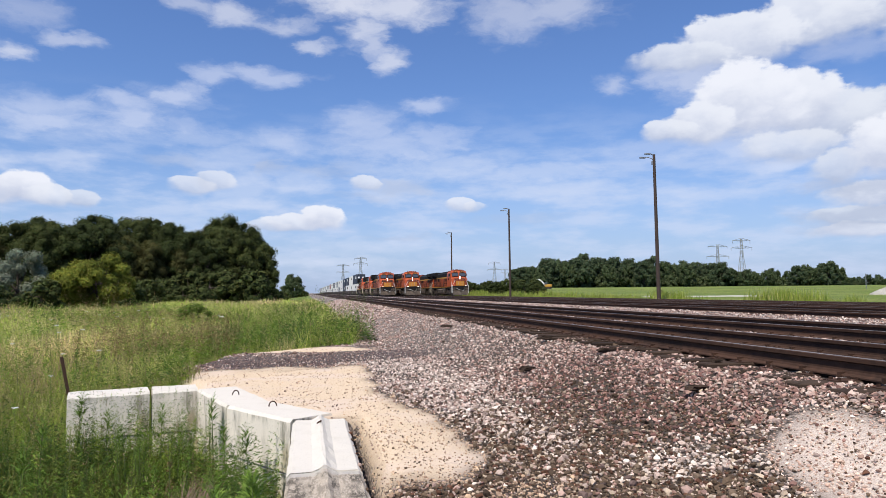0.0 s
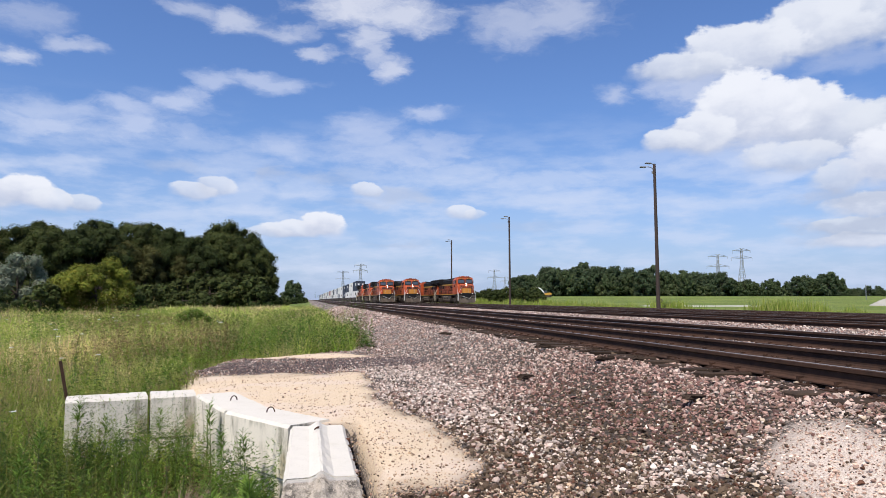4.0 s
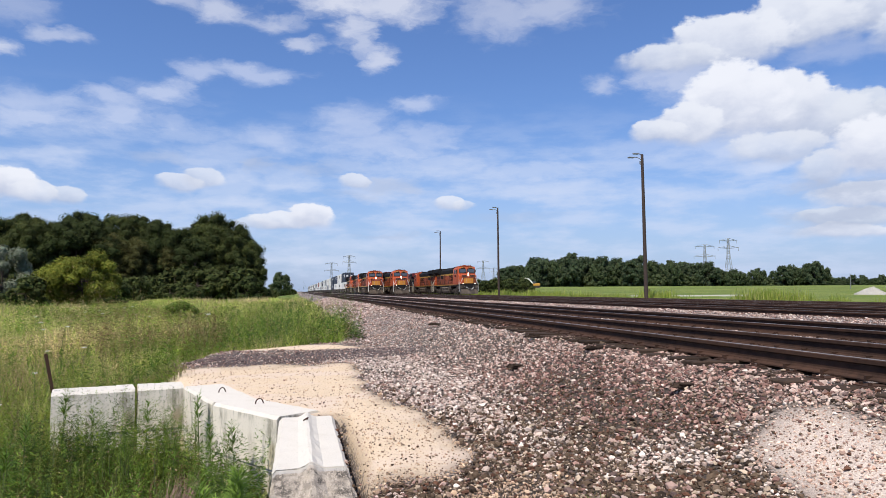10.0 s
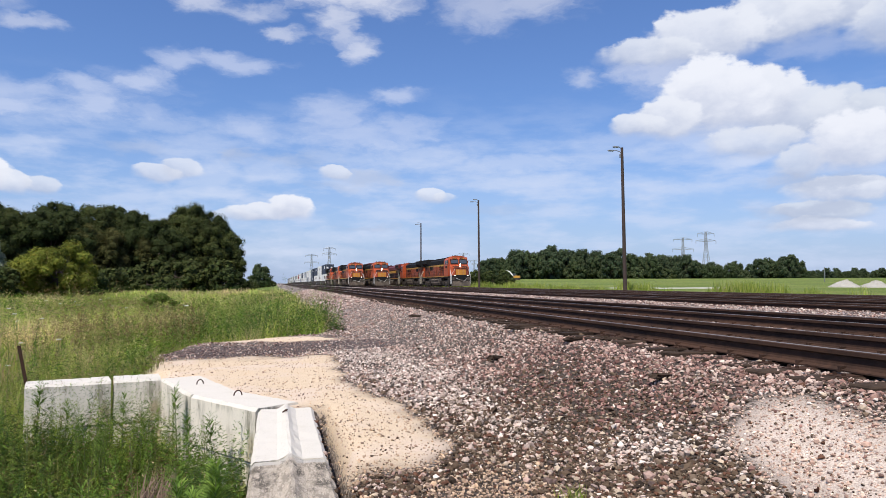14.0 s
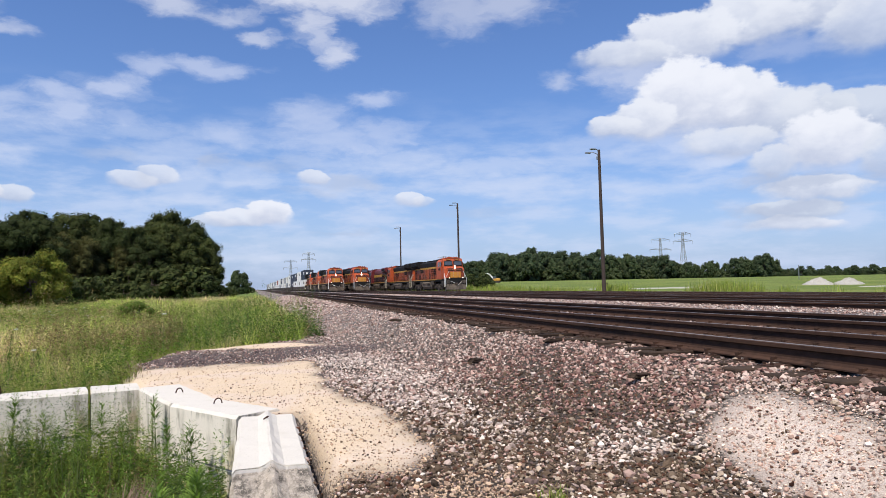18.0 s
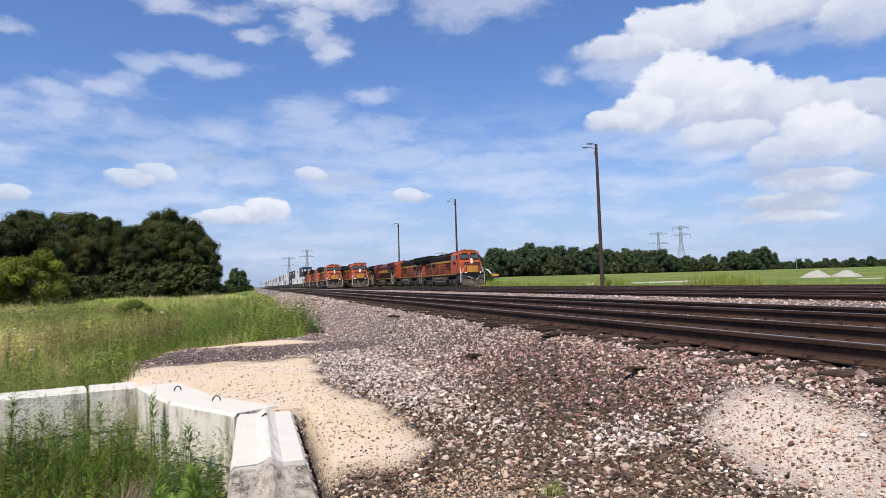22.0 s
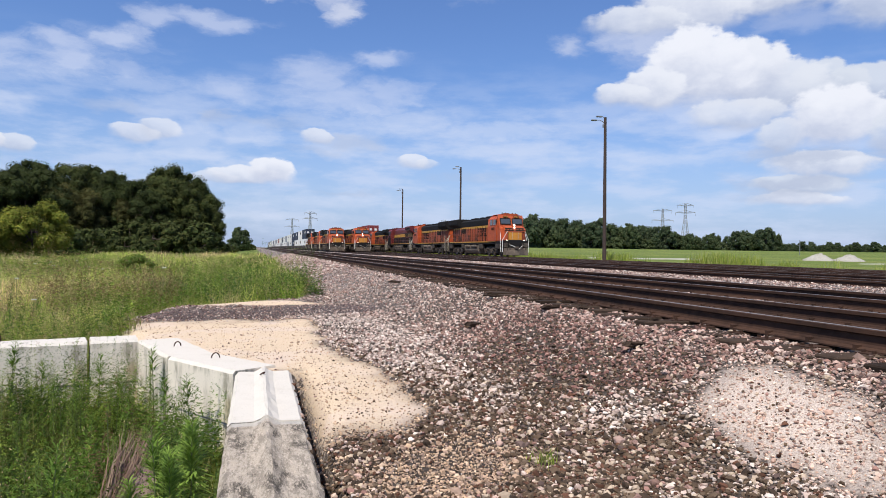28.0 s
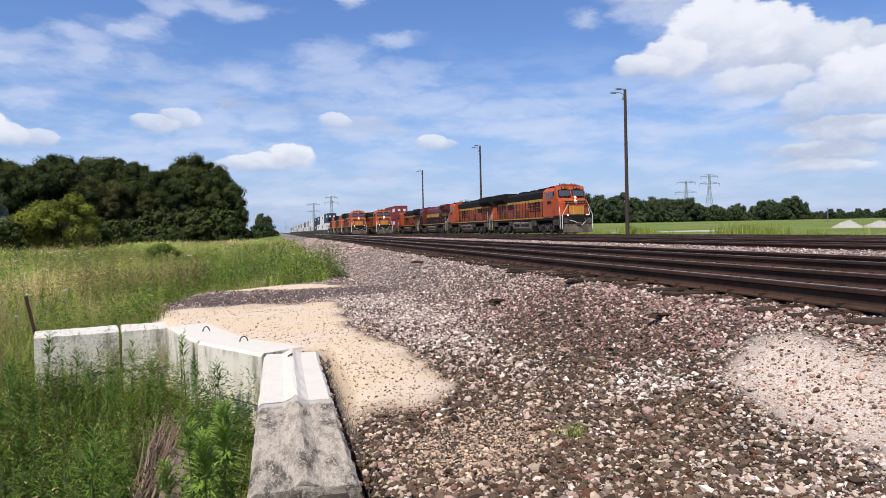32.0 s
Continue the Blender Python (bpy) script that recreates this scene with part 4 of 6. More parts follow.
        for k in range(4):
            box(b2, (s * 0.62 - 0.2 + 0.13 * k, -9.455, 4.37), (0.07, 0.02, 0.12), rot=lean)
        part("number_bars", b2, AMBER, board, "amber bars on the number board")
        for y0, w in ((-8.45, 0.75), (-7.4, 0.75)):
            b2 = B()
            box(b2, (s * 1.535, y0, 3.75), (0.05, w, 0.62), 0.02)
            part("cab_window", b2, GLASS, cab, "dark cab side window")
        b2 = B()
        for k in range(4):
            box(b2, (s * 1.565, -8.35 + 0.26 * k, 3.05), (0.02, 0.15, 0.3))
        part("number_bars", b2, BLACK, cab, "dark bars standing for the road number")
        b2 = B()
        box(b2, (s * 1.58, -9.05, 3.85), (0.09, 0.12, 0.42), 0.02)
        part("mirror", b2, BLACK, cab)
    bm.free()
    bm = B()
    prism(bm, [(-1.2, 4.6), (-0.6, 4.74), (0.6, 4.74), (1.2, 4.6)], "y", -9.2, -6.3)
    part("cab_roof", bm, hood if not red else MAROON, cab)
    for x, y in ((-0.8, -8.8), (-0.3, -8.6), (0.4, -8.8), (0.9, -8.4), (0, -7.4)):
        bm = B()
        rod(bm, (x, y, 4.6), (x, y, 4.86), 0.05, 6)
        part("antenna", bm, GRIME, cab)
    bm = B()
    box(bm, (0, -7.9, 4.78), (0.5, 0.5, 0.16), 0.04)
    part("air_conditioner", bm, GRIME, cab)
    # lights
    bm = B()
    box(bm, (0, -10.22, 3.30), (0.34, 0.5, 0.56), 0.05)
    housing = part("headlight_housing", bm, hood, nose)
    for s in (-1, 1):
        bm = B()
        rod(bm, (0, -10.42, 3.30 + s * 0.13), (0, -10.50, 3.30 + s * 0.13), 0.095, 12)
        part("headlight", bm, LAMPLIT if lit else GLASS, housing, "lit round headlight" if lit else "")
        bm = B()
        rod(bm, (s * 0.98, -10.98, 1.72), (s * 0.98, -11.02, 1.72), 0.1, 10)
        part("ditch_light", bm, LAMPLIT if lit else GLASS, root, "lit ditch light" if lit else "")
    bm = B()
    box(bm, (-0.55, -10.36, 3.1), (0.3, 0.06, 0.36), 0.03, rot=tilt)
    part("nose_door_window", bm, BLACK, nose)
    # front pilot, plough, coupler, steps
    bm = B()
    box(bm, (0, -10.95, 1.35), (2.9, 0.16, 0.85), 0.03)
    part("pilot_plate", bm, BLACK, root)
    bm = B()
    prism(bm, [(-1.45, 0.18), (0.0, 0.18), (1.45, 0.18), (1.3, 0.95), (-1.3, 0.95)], "y", -11.12, -10.95)
    prism(bm, [(-1.3, -10.95), (1.3, -10.95), (0.25, -11.5), (-0.25, -11.5)], "z", 0.16, 0.72)
    part("plough", bm, DUSTY, root, "dusty grey snow plough")
    for e, y in (("front", -11.25), ("rear", 11.25)):
        bm = B()
        box(bm, (0, y, 0.95), (0.32, 0.75, 0.32), 0.06)
        part("coupler", bm, GRIME, root)
    for yy, d in ((-10.7, -1), (10.7, 1)):
        for s in (-1, 1):
            bm = B()
            for k in range(4):
                box(bm, (s * 1.36, yy, 0.42 + 0.31 * k), (0.26, 0.5, 0.04))
            box(bm, (s * 1.25, yy, 0.9), (0.04, 0.5, 1.1))
            part("steps", bm, GRIME, root)
            bm = B()
            rail_path(bm, [(s * 1.5, yy - 0.28 * d, 0.5), (s * 1.5, yy - 0.28 * d, 1.75), (s * 1.42, yy - 0.6 * d, 2.7)], 0.03)
            rail_path(bm, [(s * 1.5, yy + 0.28 * d, 0.5), (s * 1.5, yy + 0.28 * d, 1.8), (s * 1.0, yy + 0.42 * d, 2.75)], 0.03)
            part("handrail", bm, WHITE if d < 0 and lit else HANDRAIL, root, "pale end handrail")
    # walkway handrails
    for s in (-1, 1):
        bm = B()
        ys = np.arange(-6.0, 10.4, 1.6)
        for y in ys:
            rod(bm, (s * 1.43, y, 1.66), (s * 1.43, y, 2.7), 0.018, 5)
        rail_path(bm, [(s * 1.43, -6.0, 2.7), (s * 1.43, 10.3, 2.7)], 0.022)
        rail_path(bm, [(s * 1.43, -6.0, 2.2), (s * 1.43, 10.3, 2.2)], 0.015)
        part("walkway_rail", bm, flank, root)
    bm = B()
    pts = [(1.6 * q - 0.8, -11.3 + 0.2 * abs(2 * q - 1), 1.28 - 0.34 * math.sin(math.pi * q) + 0.13 * math.sin(2 * math.pi * q)) for q in np.linspace(0, 1, 11)]
    rail_path(bm, pts, 0.026)
    part("brake_hose", bm, WHITE, root, "pale hanging brake hose")
    for x in (-1.1, -0.75, 0.7, 1.15):
        bm = B()
        rail_path(bm, [(x, -11.05, 1.5), (x + 0.05, -11.16, 1.1), (x * 0.92, -11.14, 0.75)], 0.04)
        part("air_hose", bm, GRIME, root)
    for s in (-1, 1):
        bm = B()
        box(bm, (s * 1.15, -11.06, 1.25), (0.5, 0.06, 0.45), 0.02)
        part("step_well", bm, GRIME, root)
    # rear end wall
    bm = B()
    box(bm, (0, 10.36, 2.7), (1.6, 0.06, 1.9), 0.02)
    part("rear_panel", bm, hood, root)
    return root, sets


def train_y(t):
    """How far along the track the lead locomotive's middle is at t seconds: it slowly gathers speed."""
    return 132.0 - 1.25 * t - 0.0215 * t * t


ORANGE_LOCO, LEAD_SETS = build_loco("orange", True)
MOVING = [(ORANGE_LOCO, 0.0, 0.0)]


def dark_loco():
    root, _ = build_loco("orange", False)
    return root


PLAIN_LOCO = dark_loco()
RED_LOCO, _unused = build_loco("red", False)
GAP = 22.6
MOVING += [(PLAIN_LOCO, GAP, 180.0), (RED_LOCO, 2 * GAP, 180.0)]
MOVING.append((copy_thing(PLAIN_LOCO, pose(27, 0, 0)), 3 * GAP, 180.0))
# parked trains
copy_thing(ORANGE_LOCO, pose(TRACKS[3], 141.5, 0))
copy_thing(PLAIN_LOCO, pose(TRACKS[3], 141.5 + GAP, 0, 0, 0, 180))
copy_thing(ORANGE_LOCO, pose(TRACKS[2], 147.5, 0))
copy_thing(PLAIN_LOCO, pose(TRACKS[2], 147.5 + GAP, 0))
copy_thing(PLAIN_LOCO, pose(TRACKS[2], 147.5 + 2 * GAP, 0))

# ---- freight cars ----
BOXCOLS = {"white": ((0.66, 0.66, 0.64), (0.45, 0.44, 0.42)), "navy": ((0.020, 0.030, 0.055), (0.012, 0.016, 0.03)), "red": ((0.20, 0.022, 0.022), (0.10, 0.015, 0.015)),
           "grey": ((0.30, 0.32, 0.34), (0.2, 0.21, 0.22)), "blue": ((0.05, 0.11, 0.22), (0.03, 0.07, 0.13))}


def build_container(colour):
    mat = material(colour + " container paint", *BOXCOLS[colour], 0.8, 0.6, amount=0.45, dust=0.12)
    root = tagged(new("shipping_container"), f"{colour} corrugated steel shipping container on a well car", "container", "stacked containers")
    L, W, H = 16.1, 2.58, 2.88
    bm = B()
    n = 54
    side = []
    for k in range(n + 1):
        y = -L / 2 + L * k / n
        side.append((W / 2 - (0.05 if k % 2 else 0.0), y))
    out = side + [(-x, y) for x, y in side[::-1]]
    prism(bm, out, "z", 0.12, H - 0.1)
    part("wall", bm, mat, root)
    bm = B()
    box(bm, (0, 0, H - 0.06), (W, L, 0.12), 0.02)
    part("roof", bm, mat, root)
    bm = B()
    for s in (-1, 1):
        box(bm, (s * (W / 2 - 0.06), 0, 0.08), (0.12, L, 0.16))
    part("bottom_rail", bm, mat, root)
    for sx in (-1, 1):
        for y in (-L / 2 + 0.08, -6.1, 6.1, L / 2 - 0.08):
            bm = B()
            box(bm, (sx * (W / 2 - 0.06), y, H / 2), (0.16, 0.16, H), 0.01)
            part("post", bm, mat, root)
    ink = WHITE if colour in ("navy", "red", "blue") else BLACK if colour == "grey" else GRIME
    for s in (-1, 1):
        for at, size in (((s * (W / 2 + 0.012), -4.8, 1.95), (0.02, 3.2, 0.75)), ((s * 0.6, -L / 2 - 0.02, 1.9), (0.6, 0.02, 0.5))):
            bm = B()
            box(bm, at, size)
            part("marking", bm, ink, root, "plain bar where lettering stands")
    bm = B()
    for x in (-0.9, -0.35, 0.35, 0.9):
        rod(bm, (x, -L / 2 - 0.04, 0.15), (x, -L / 2 - 0.04, H - 0.15), 0.025, 5)
    part("door_bars", bm, GALV, root)
    return root


def build_well_car():
    root = tagged(new("well_car"), "low yellow-grey intermodal well car with grimy bogies", "freight car", "well cars")
    for s in (-1, 1):
        bm = B()
        prism(bm, [(-9.9, 1.05), (-8.4, 0.42), (8.4, 0.42), (9.9, 1.05), (9.9, 1.35), (-9.9, 1.35)], "x", s * 1.36, s * 1.5)
        part("side_sill", bm, GRIME, root, "grimy side sill")
    bm = B()
    box(bm, (0, 0, 0.4), (2.7, 16.6, 0.1))
    part("well_floor", bm, GRIME, root)
    for e in (-1, 1):
        bm = B()
        box(bm, (0, e * 9.5, 1.2), (2.9, 1.9, 0.22), 0.03)
        part("end_platform", bm, GRIME, root)
        bm = B()
        for s in (-1, 1):
            prism(bm, [(-0.95, 0.5), (-0.5, 0.35), (0.5, 0.35), (0.95, 0.5), (0.6, 0.85), (-0.6, 0.85)], "x", s * 1.0, s * 1.12)
        box(bm, (0, 0, 0.65), (2.0, 0.4, 0.3))
        bogie = part("bogie", bm, GRIME, root)
        bogie.location.y = e * 10.2
        for a in (-0.88, 0.88):
            w = new("wheelset", WHEELSET)
            w.parent = bogie
            w.matrix_local = Matrix.Translation((0, a, 0.44)) @ Matrix.Scale(0.85, 4)
    return root


CARS = {c: build_container(c) for c in BOXCOLS}
WELL = build_well_car()
CAR_GAP = 22.0
USED = set()


def put_thing(proto, m):
    """The first use takes the thing itself, later ones a copy."""
    if proto in USED:
        return copy_thing(proto, m)
    USED.add(proto)
    proto.matrix_world = m
    return proto


UPPER = ("navy", "white", "navy", "navy", "white", "white", "grey", "white", "navy", "white", "white", "red", "white", "white", "grey", "white", "white", "navy", "white", "white", "white", "blue", "white", "white", "white", "grey")
LOWER = ("white", "white", "white", "navy", "white", "grey", "white", "white", "white", "grey", "white", "white")
y_first = 147.5 + 2 * GAP + 11.3 + 11.0
for k in range(30):
    y = y_first + k * CAR_GAP
    put_thing(WELL, pose(TRACKS[2], y, 0))
    put_thing(CARS[LOWER[k % len(LOWER)]], pose(TRACKS[2], y, 0.46))
    if k not in (13, 19, 24):
        put_thing(CARS[UPPER[k % len(UPPER)]], pose(TRACKS[2], y, 3.35))
for k in range(9):
    back = 3 * GAP + 11.3 + 11.0 + k * CAR_GAP
    MOVING.append((copy_thing(WELL, pose(TRACKS[5], 0, 0)), back, 0.0))
    for z, c in ((0.46, ("red", "white", "grey", "navy")[k % 4]), (3.35, "red" if k == 0 else "white")):
        ob = copy_thing(CARS[c], pose(TRACKS[5], 0, z))
        ob["rest_z"] = z
        MOVING.append((ob, back, 0.0))

# ---- trees ----
ICO_V = np.array([(0, 0, 1), *[(0.894 * math.cos(k * 1.2566), 0.894 * math.sin(k * 1.2566), 0.447) for k in range(5)], *[(0.894 * math.cos(k * 1.2566 + 0.6283), 0.894 * math.sin(k * 1.2566 + 0.6283), -0.447) for k in range(5)], (0, 0, -1)])
ICO_F = np.array([(0, 1 + k, 1 + (k + 1) % 5) for k in range(5)] + [(1 + k, 6 + k, 1 + (k + 1) % 5) for k in range(5)] + [(1 + (k + 1) % 5, 6 + k, 6 + (k + 1) % 5) for k in range(5)] + [(11, 6 + (k + 1) % 5, 6 + k) for k in range(5)])


def leaf_cloud(rng, centres, radii, count, size, base, spread=0.34):
    """Small leaf quads round clump centres: vertices, faces and colours."""
    n = len(centres)
    w = radii ** 2
    idx = rng.choice(n, count, p=w / w.sum())
    d = rng.normal(size=(count, 3))
    d /= np.linalg.norm(d, axis=1, keepdims=True)
    rad = radii[idx] * rng.uniform(0.45, 1.0, count) ** 0.35 * rng.uniform(0.88, 1.13, count)
    p = centres[idx] + d * rad[:, None] * np.array([1, 1, 0.8])
    nrm = d + rng.normal(0, 0.45, (count, 3)) + np.array([0, 0, 0.4])
    nrm /= np.linalg.norm(nrm, axis=1, keepdims=True)
    a = np.cross(nrm, rng.normal(size=(count, 3)))
    a /= np.linalg.norm(a, axis=1, keepdims=True)
    b = np.cross(nrm, a)
    s = size * rng.uniform(0.6, 1.4, count)[:, None]
    v = np.stack([p - a * s * 0.8 - b * s * 0.4, p + b * s * 0.75 - a * s * 0.1, p + a * s * 0.85 - b * s * 0.3], 1).reshape(-1, 3)
    f = np.arange(count * 3).reshape(-1, 3)
    clump = rng.uniform(1 - spread, 1 + spread, n)[idx]
    tone = (clump * rng.uniform(0.85, 1.15, count))[:, None] * np.array(base)
    tone[:, 0] *= rng.uniform(0.85, 1.25, count)
    return v, f, np.repeat(tone, 3, 0)


def clump_cores(rng, centres, radii, base):
    """The dense inside of each leaf clump: a rough closed lump, inner crown shade put into its tone."""
    n, k = len(centres), len(ICO_V)
    v = ICO_V[None] * (radii * 0.74)[:, None, None] * rng.uniform(0.75, 1.1, (n, k, 1)) * np.array([1, 1, 0.8]) + centres[:, None, :]
    f = (ICO_F[None] + (np.arange(n) * k)[:, None, None]).reshape(-1, 3)
    tone = np.array(base) * rng.uniform(0.7, 1.0, (n, 1))
    return v.reshape(-1, 3), f, np.repeat(tone, k, 0)


def build_tree(name, label, seed, h, r, base, leaves, size, low=0.28, bushy=False):
    """A tapered trunk with limbs and a crown of leaf clumps with gaps; h high, crown r wide."""
    rng = np.random.default_rng(seed)
    root = tagged(new(name), label, "shrub" if bushy else "tree", "")
    nc = 74 if not bushy else 44
    u = rng.normal(size=(nc, 3))
    u /= np.linalg.norm(u, axis=1, keepdims=True)
    u *= rng.uniform(0.25, 1.0, nc)[:, None] ** 0.35
    zc, rz = h * (0.5 + low / 2), h * (0.5 - low / 2)
    c = u * np.array([r, r, rz]) * rng.uniform(0.82, 1.06, nc)[:, None] + np.array([0, 0, zc])
    taper = 1 - 0.28 * np.clip((c[:, 2] - zc) / rz, 0, 1)
    c[:, :2] *= taper[:, None]
    rad = rng.uniform(0.17, 0.34, nc) * r
    c[:, 2] = np.clip(c[:, 2], rad * 0.7, h - rad * 0.6)
    v, f, tone = leaf_cloud(rng, c, rad, leaves, size, base)
    cv, cf, ct = clump_cores(rng, c, rad, base)
    f = np.concatenate([f, cf + len(v)])
    v, tone = np.concatenate([v, cv]), np.concatenate([tone, ct])
    v[:, 2] = np.maximum(v[:, 2], 0.02)
    k = h / np.percentile(v[:, 2], 99.6)
    v[:, 2] *= k
    c[:, 2] *= k
    bm = B()
    tr = h * 0.022 + 0.05
    lean = rng.normal(0, 0.03, 2) * h
    top = Vector((lean[0], lean[1], h * 0.62))
    prev, pr = Vector((0, 0, -0.2)), tr
    for k in range(1, 5):
        q = Vector((top.x * k / 4, top.y * k / 4, h * 0.62 * k / 4)) + Vector((*rng.normal(0, 0.1, 2), 0))
        rod(bm, prev, q, pr, 7, pr * 0.78)
        prev, pr = q, pr * 0.78
    for k in range(0, nc, 4):
        z0 = rng.uniform(0.2, 0.6) * h
        a = Vector((top.x, top.y, 0)) * (z0 / (h * 0.62)) + Vector((0, 0, z0))
        rod(bm, a, Vector(c[k]), tr * 0.35, 5, tr * 0.1)
    part("trunk", bm, BARK, root)
    crown = new("crown", raw_mesh("crown", v, f, LEAF, tone))
    crown.parent = root
    return root


DARKGREEN, MIDGREEN, OLIVE, YELLOWGREEN, SILVER = (0.034, 0.047, 0.013), (0.052, 0.066, 0.018), (0.066, 0.068, 0.02), (0.135, 0.155, 0.022), (0.17, 0.20, 0.14)
WOOD = [build_tree("tree", "tall dark green broadleaf tree in the wood beside the field", 10 + k, 14.0, 4.6 + 0.3 * k, (DARKGREEN, MIDGREEN, DARKGREEN, OLIVE)[k], 15500, 0.17, 0.08) for k in range(4)]
SHRUBS = [build_tree("shrub", "dense green shrub at the edge of the wood", 30 + k, 4.0, 2.6, (MIDGREEN, DARKGREEN)[k], 1000, 0.25, 0.02, True) for k in range(2)]
FARTREES = [build_tree("tree", "broadleaf tree in the distant tree line across the field", 50 + k, 12.0, 6.0, ((0.056, 0.080, 0.034), (0.072, 0.096, 0.042), (0.048, 0.070, 0.034))[k], 2600, 0.55, 0.0) for k in range(3)]


def ground_z(x, y):
    return float(height(np.array([float(x)]), np.array([float(y)]))[0])


def plant(proto, az, dist, scale, turn, sz=1.0, group="", sink=0.05):
    x, y = dist * math.sin(radians(az)), dist * math.cos(radians(az))
    m = Matrix.Translation((x, y, ground_z(x, y) - sink)) @ Matrix.Rotation(turn, 4, "Z") @ Matrix.Diagonal((scale, scale, scale * sz, 1))
    ob = put_thing(proto, m)
    if group:
        ob["group"] = group
    return ob


def skyline(az):
    """Top of the wood in degrees above the level, by azimuth."""
    knots = [(-40, 5.2), (-25, 4.7), (-21.6, 4.7), (-20.6, 5.05), (-18.5, 5.45), (-17.0, 5.15), (-15.4, 5.8), (-13.8, 6.0), (-12.3, 5.4), (-9.3, 5.2), (-7.2, 6.1), (-6.3, 5.9), (-5.7, 5.35), (-4.5, 4.75), (-3.5, 4.2), (-2.8, 3.3)]
    return float(np.interp(az, [k[0] for k in knots], [k[1] for k in knots]))


def build_wood():
    rng = np.random.default_rng(3)
    for row, (d0, step, lift) in enumerate(((127, 1.25, 0.93), (135, 1.3, 1.09))):
        az = -28.0
        while az < -4.2 - 0.2 * row:
            d = d0 + rng.uniform(-3, 3)
            tall = (0.62 + d * math.tan(radians(skyline(az)))) * lift * rng.uniform(0.95, 1.05) + 1.2
            s = tall / 14.0
            wide = s * rng.uniform(0.85, 1.05)
            x, y = d * math.sin(radians(az)), d * math.cos(radians(az))
            m = Matrix.Translation((x, y, ground_z(x, y) - 0.05)) @ Matrix.Rotation(rng.uniform(0, 6.28), 4, "Z") @ Matrix.Diagonal((wide, wide, s, 1))
            put_thing(WOOD[int(rng.integers(4))], m)["group"] = "trees of the wood"
            az += step * rng.uniform(0.8, 1.2) * (1.0 if az > -24 else 2.0)
    for az, d, s, q in ((-3.75, 127, 0.78, 0.95), (-3.2, 131, 0.62, 0.8), (-5.0, 126, 0.95, 1.0)):
        plant(WOOD[1], az, d, s * 0.85, az * 3, 1.1, "trees of the wood")
    for k in range(30):
        az = -27 + 23.4 * k / 29
        plant(SHRUBS[k % 2], az, 118 + rng.uniform(-4, 3), rng.uniform(0.7, 1.35), rng.uniform(0, 6.28), group="shrubs along the wood")


build_wood()
FIELD_SHRUB = build_tree("shrub", "low bright green shrub in the meadow grass", 77, 4.0, 3.0, (0.12, 0.17, 0.03), 2200, 0.2, 0.0, True)
BRIGHT_BUSH = build_tree("bush", "large rounded yellow-green bush standing in the grass", 71, 5.3, 3.4, YELLOWGREEN, 26000, 0.10, 0.0, True)
plant(BRIGHT_BUSH, -15.6, 70, 1.0, 0.4)
WILLOW = build_tree("silver_shrub", "tall grey-green silvery shrub beside the wood", 72, 5.9, 2.9, SILVER, 12000, 0.10, 0.0, True)
plant(WILLOW, -20.6, 74, 1.0, 0.0)
for k, (az, d, s) in enumerate(((-19.2, 68, 0.72), (-21.8, 66, 0.7), (-23.5, 70, 0.9), (-13.6, 84, 0.8), (-12.2, 96, 0.85), (-26, 70, 1.0), (-9.6, 112, 0.7), (-7.8, 108, 0.6))):
    plant(SHRUBS[k % 2], az, d, s, k * 1.3)
for k, (az, d, s) in enumerate(((-2.35, 140, 0.45), (-2.0, 150, 0.4), (-1.7, 160, 0.45), (-2.75, 132, 0.7), (-0.5, 300, 0.8), (-0.2, 330, 0.7), (-0.8, 280, 0.8))):
    plant(SHRUBS[k % 2], az, d, s, k * 1.1, group="shrubs along the wood")
plant(FARTREES[0], -1.15, 255, 0.62, 1.0, 1.15)
plant(FARTREES[1], -1.75, 262, 0.4, 2.0, 1.0)
for k, (az, d, q) in enumerate(((-8.6, 36, 0.3), (-8.2, 37, 0.24), (-11.5, 60, 0.35), (-4.6, 62, 0.4), (-2.6, 75, 0.45), (-5.5, 90, 0.5))):
    plant(FIELD_SHRUB, az, d, q, k)


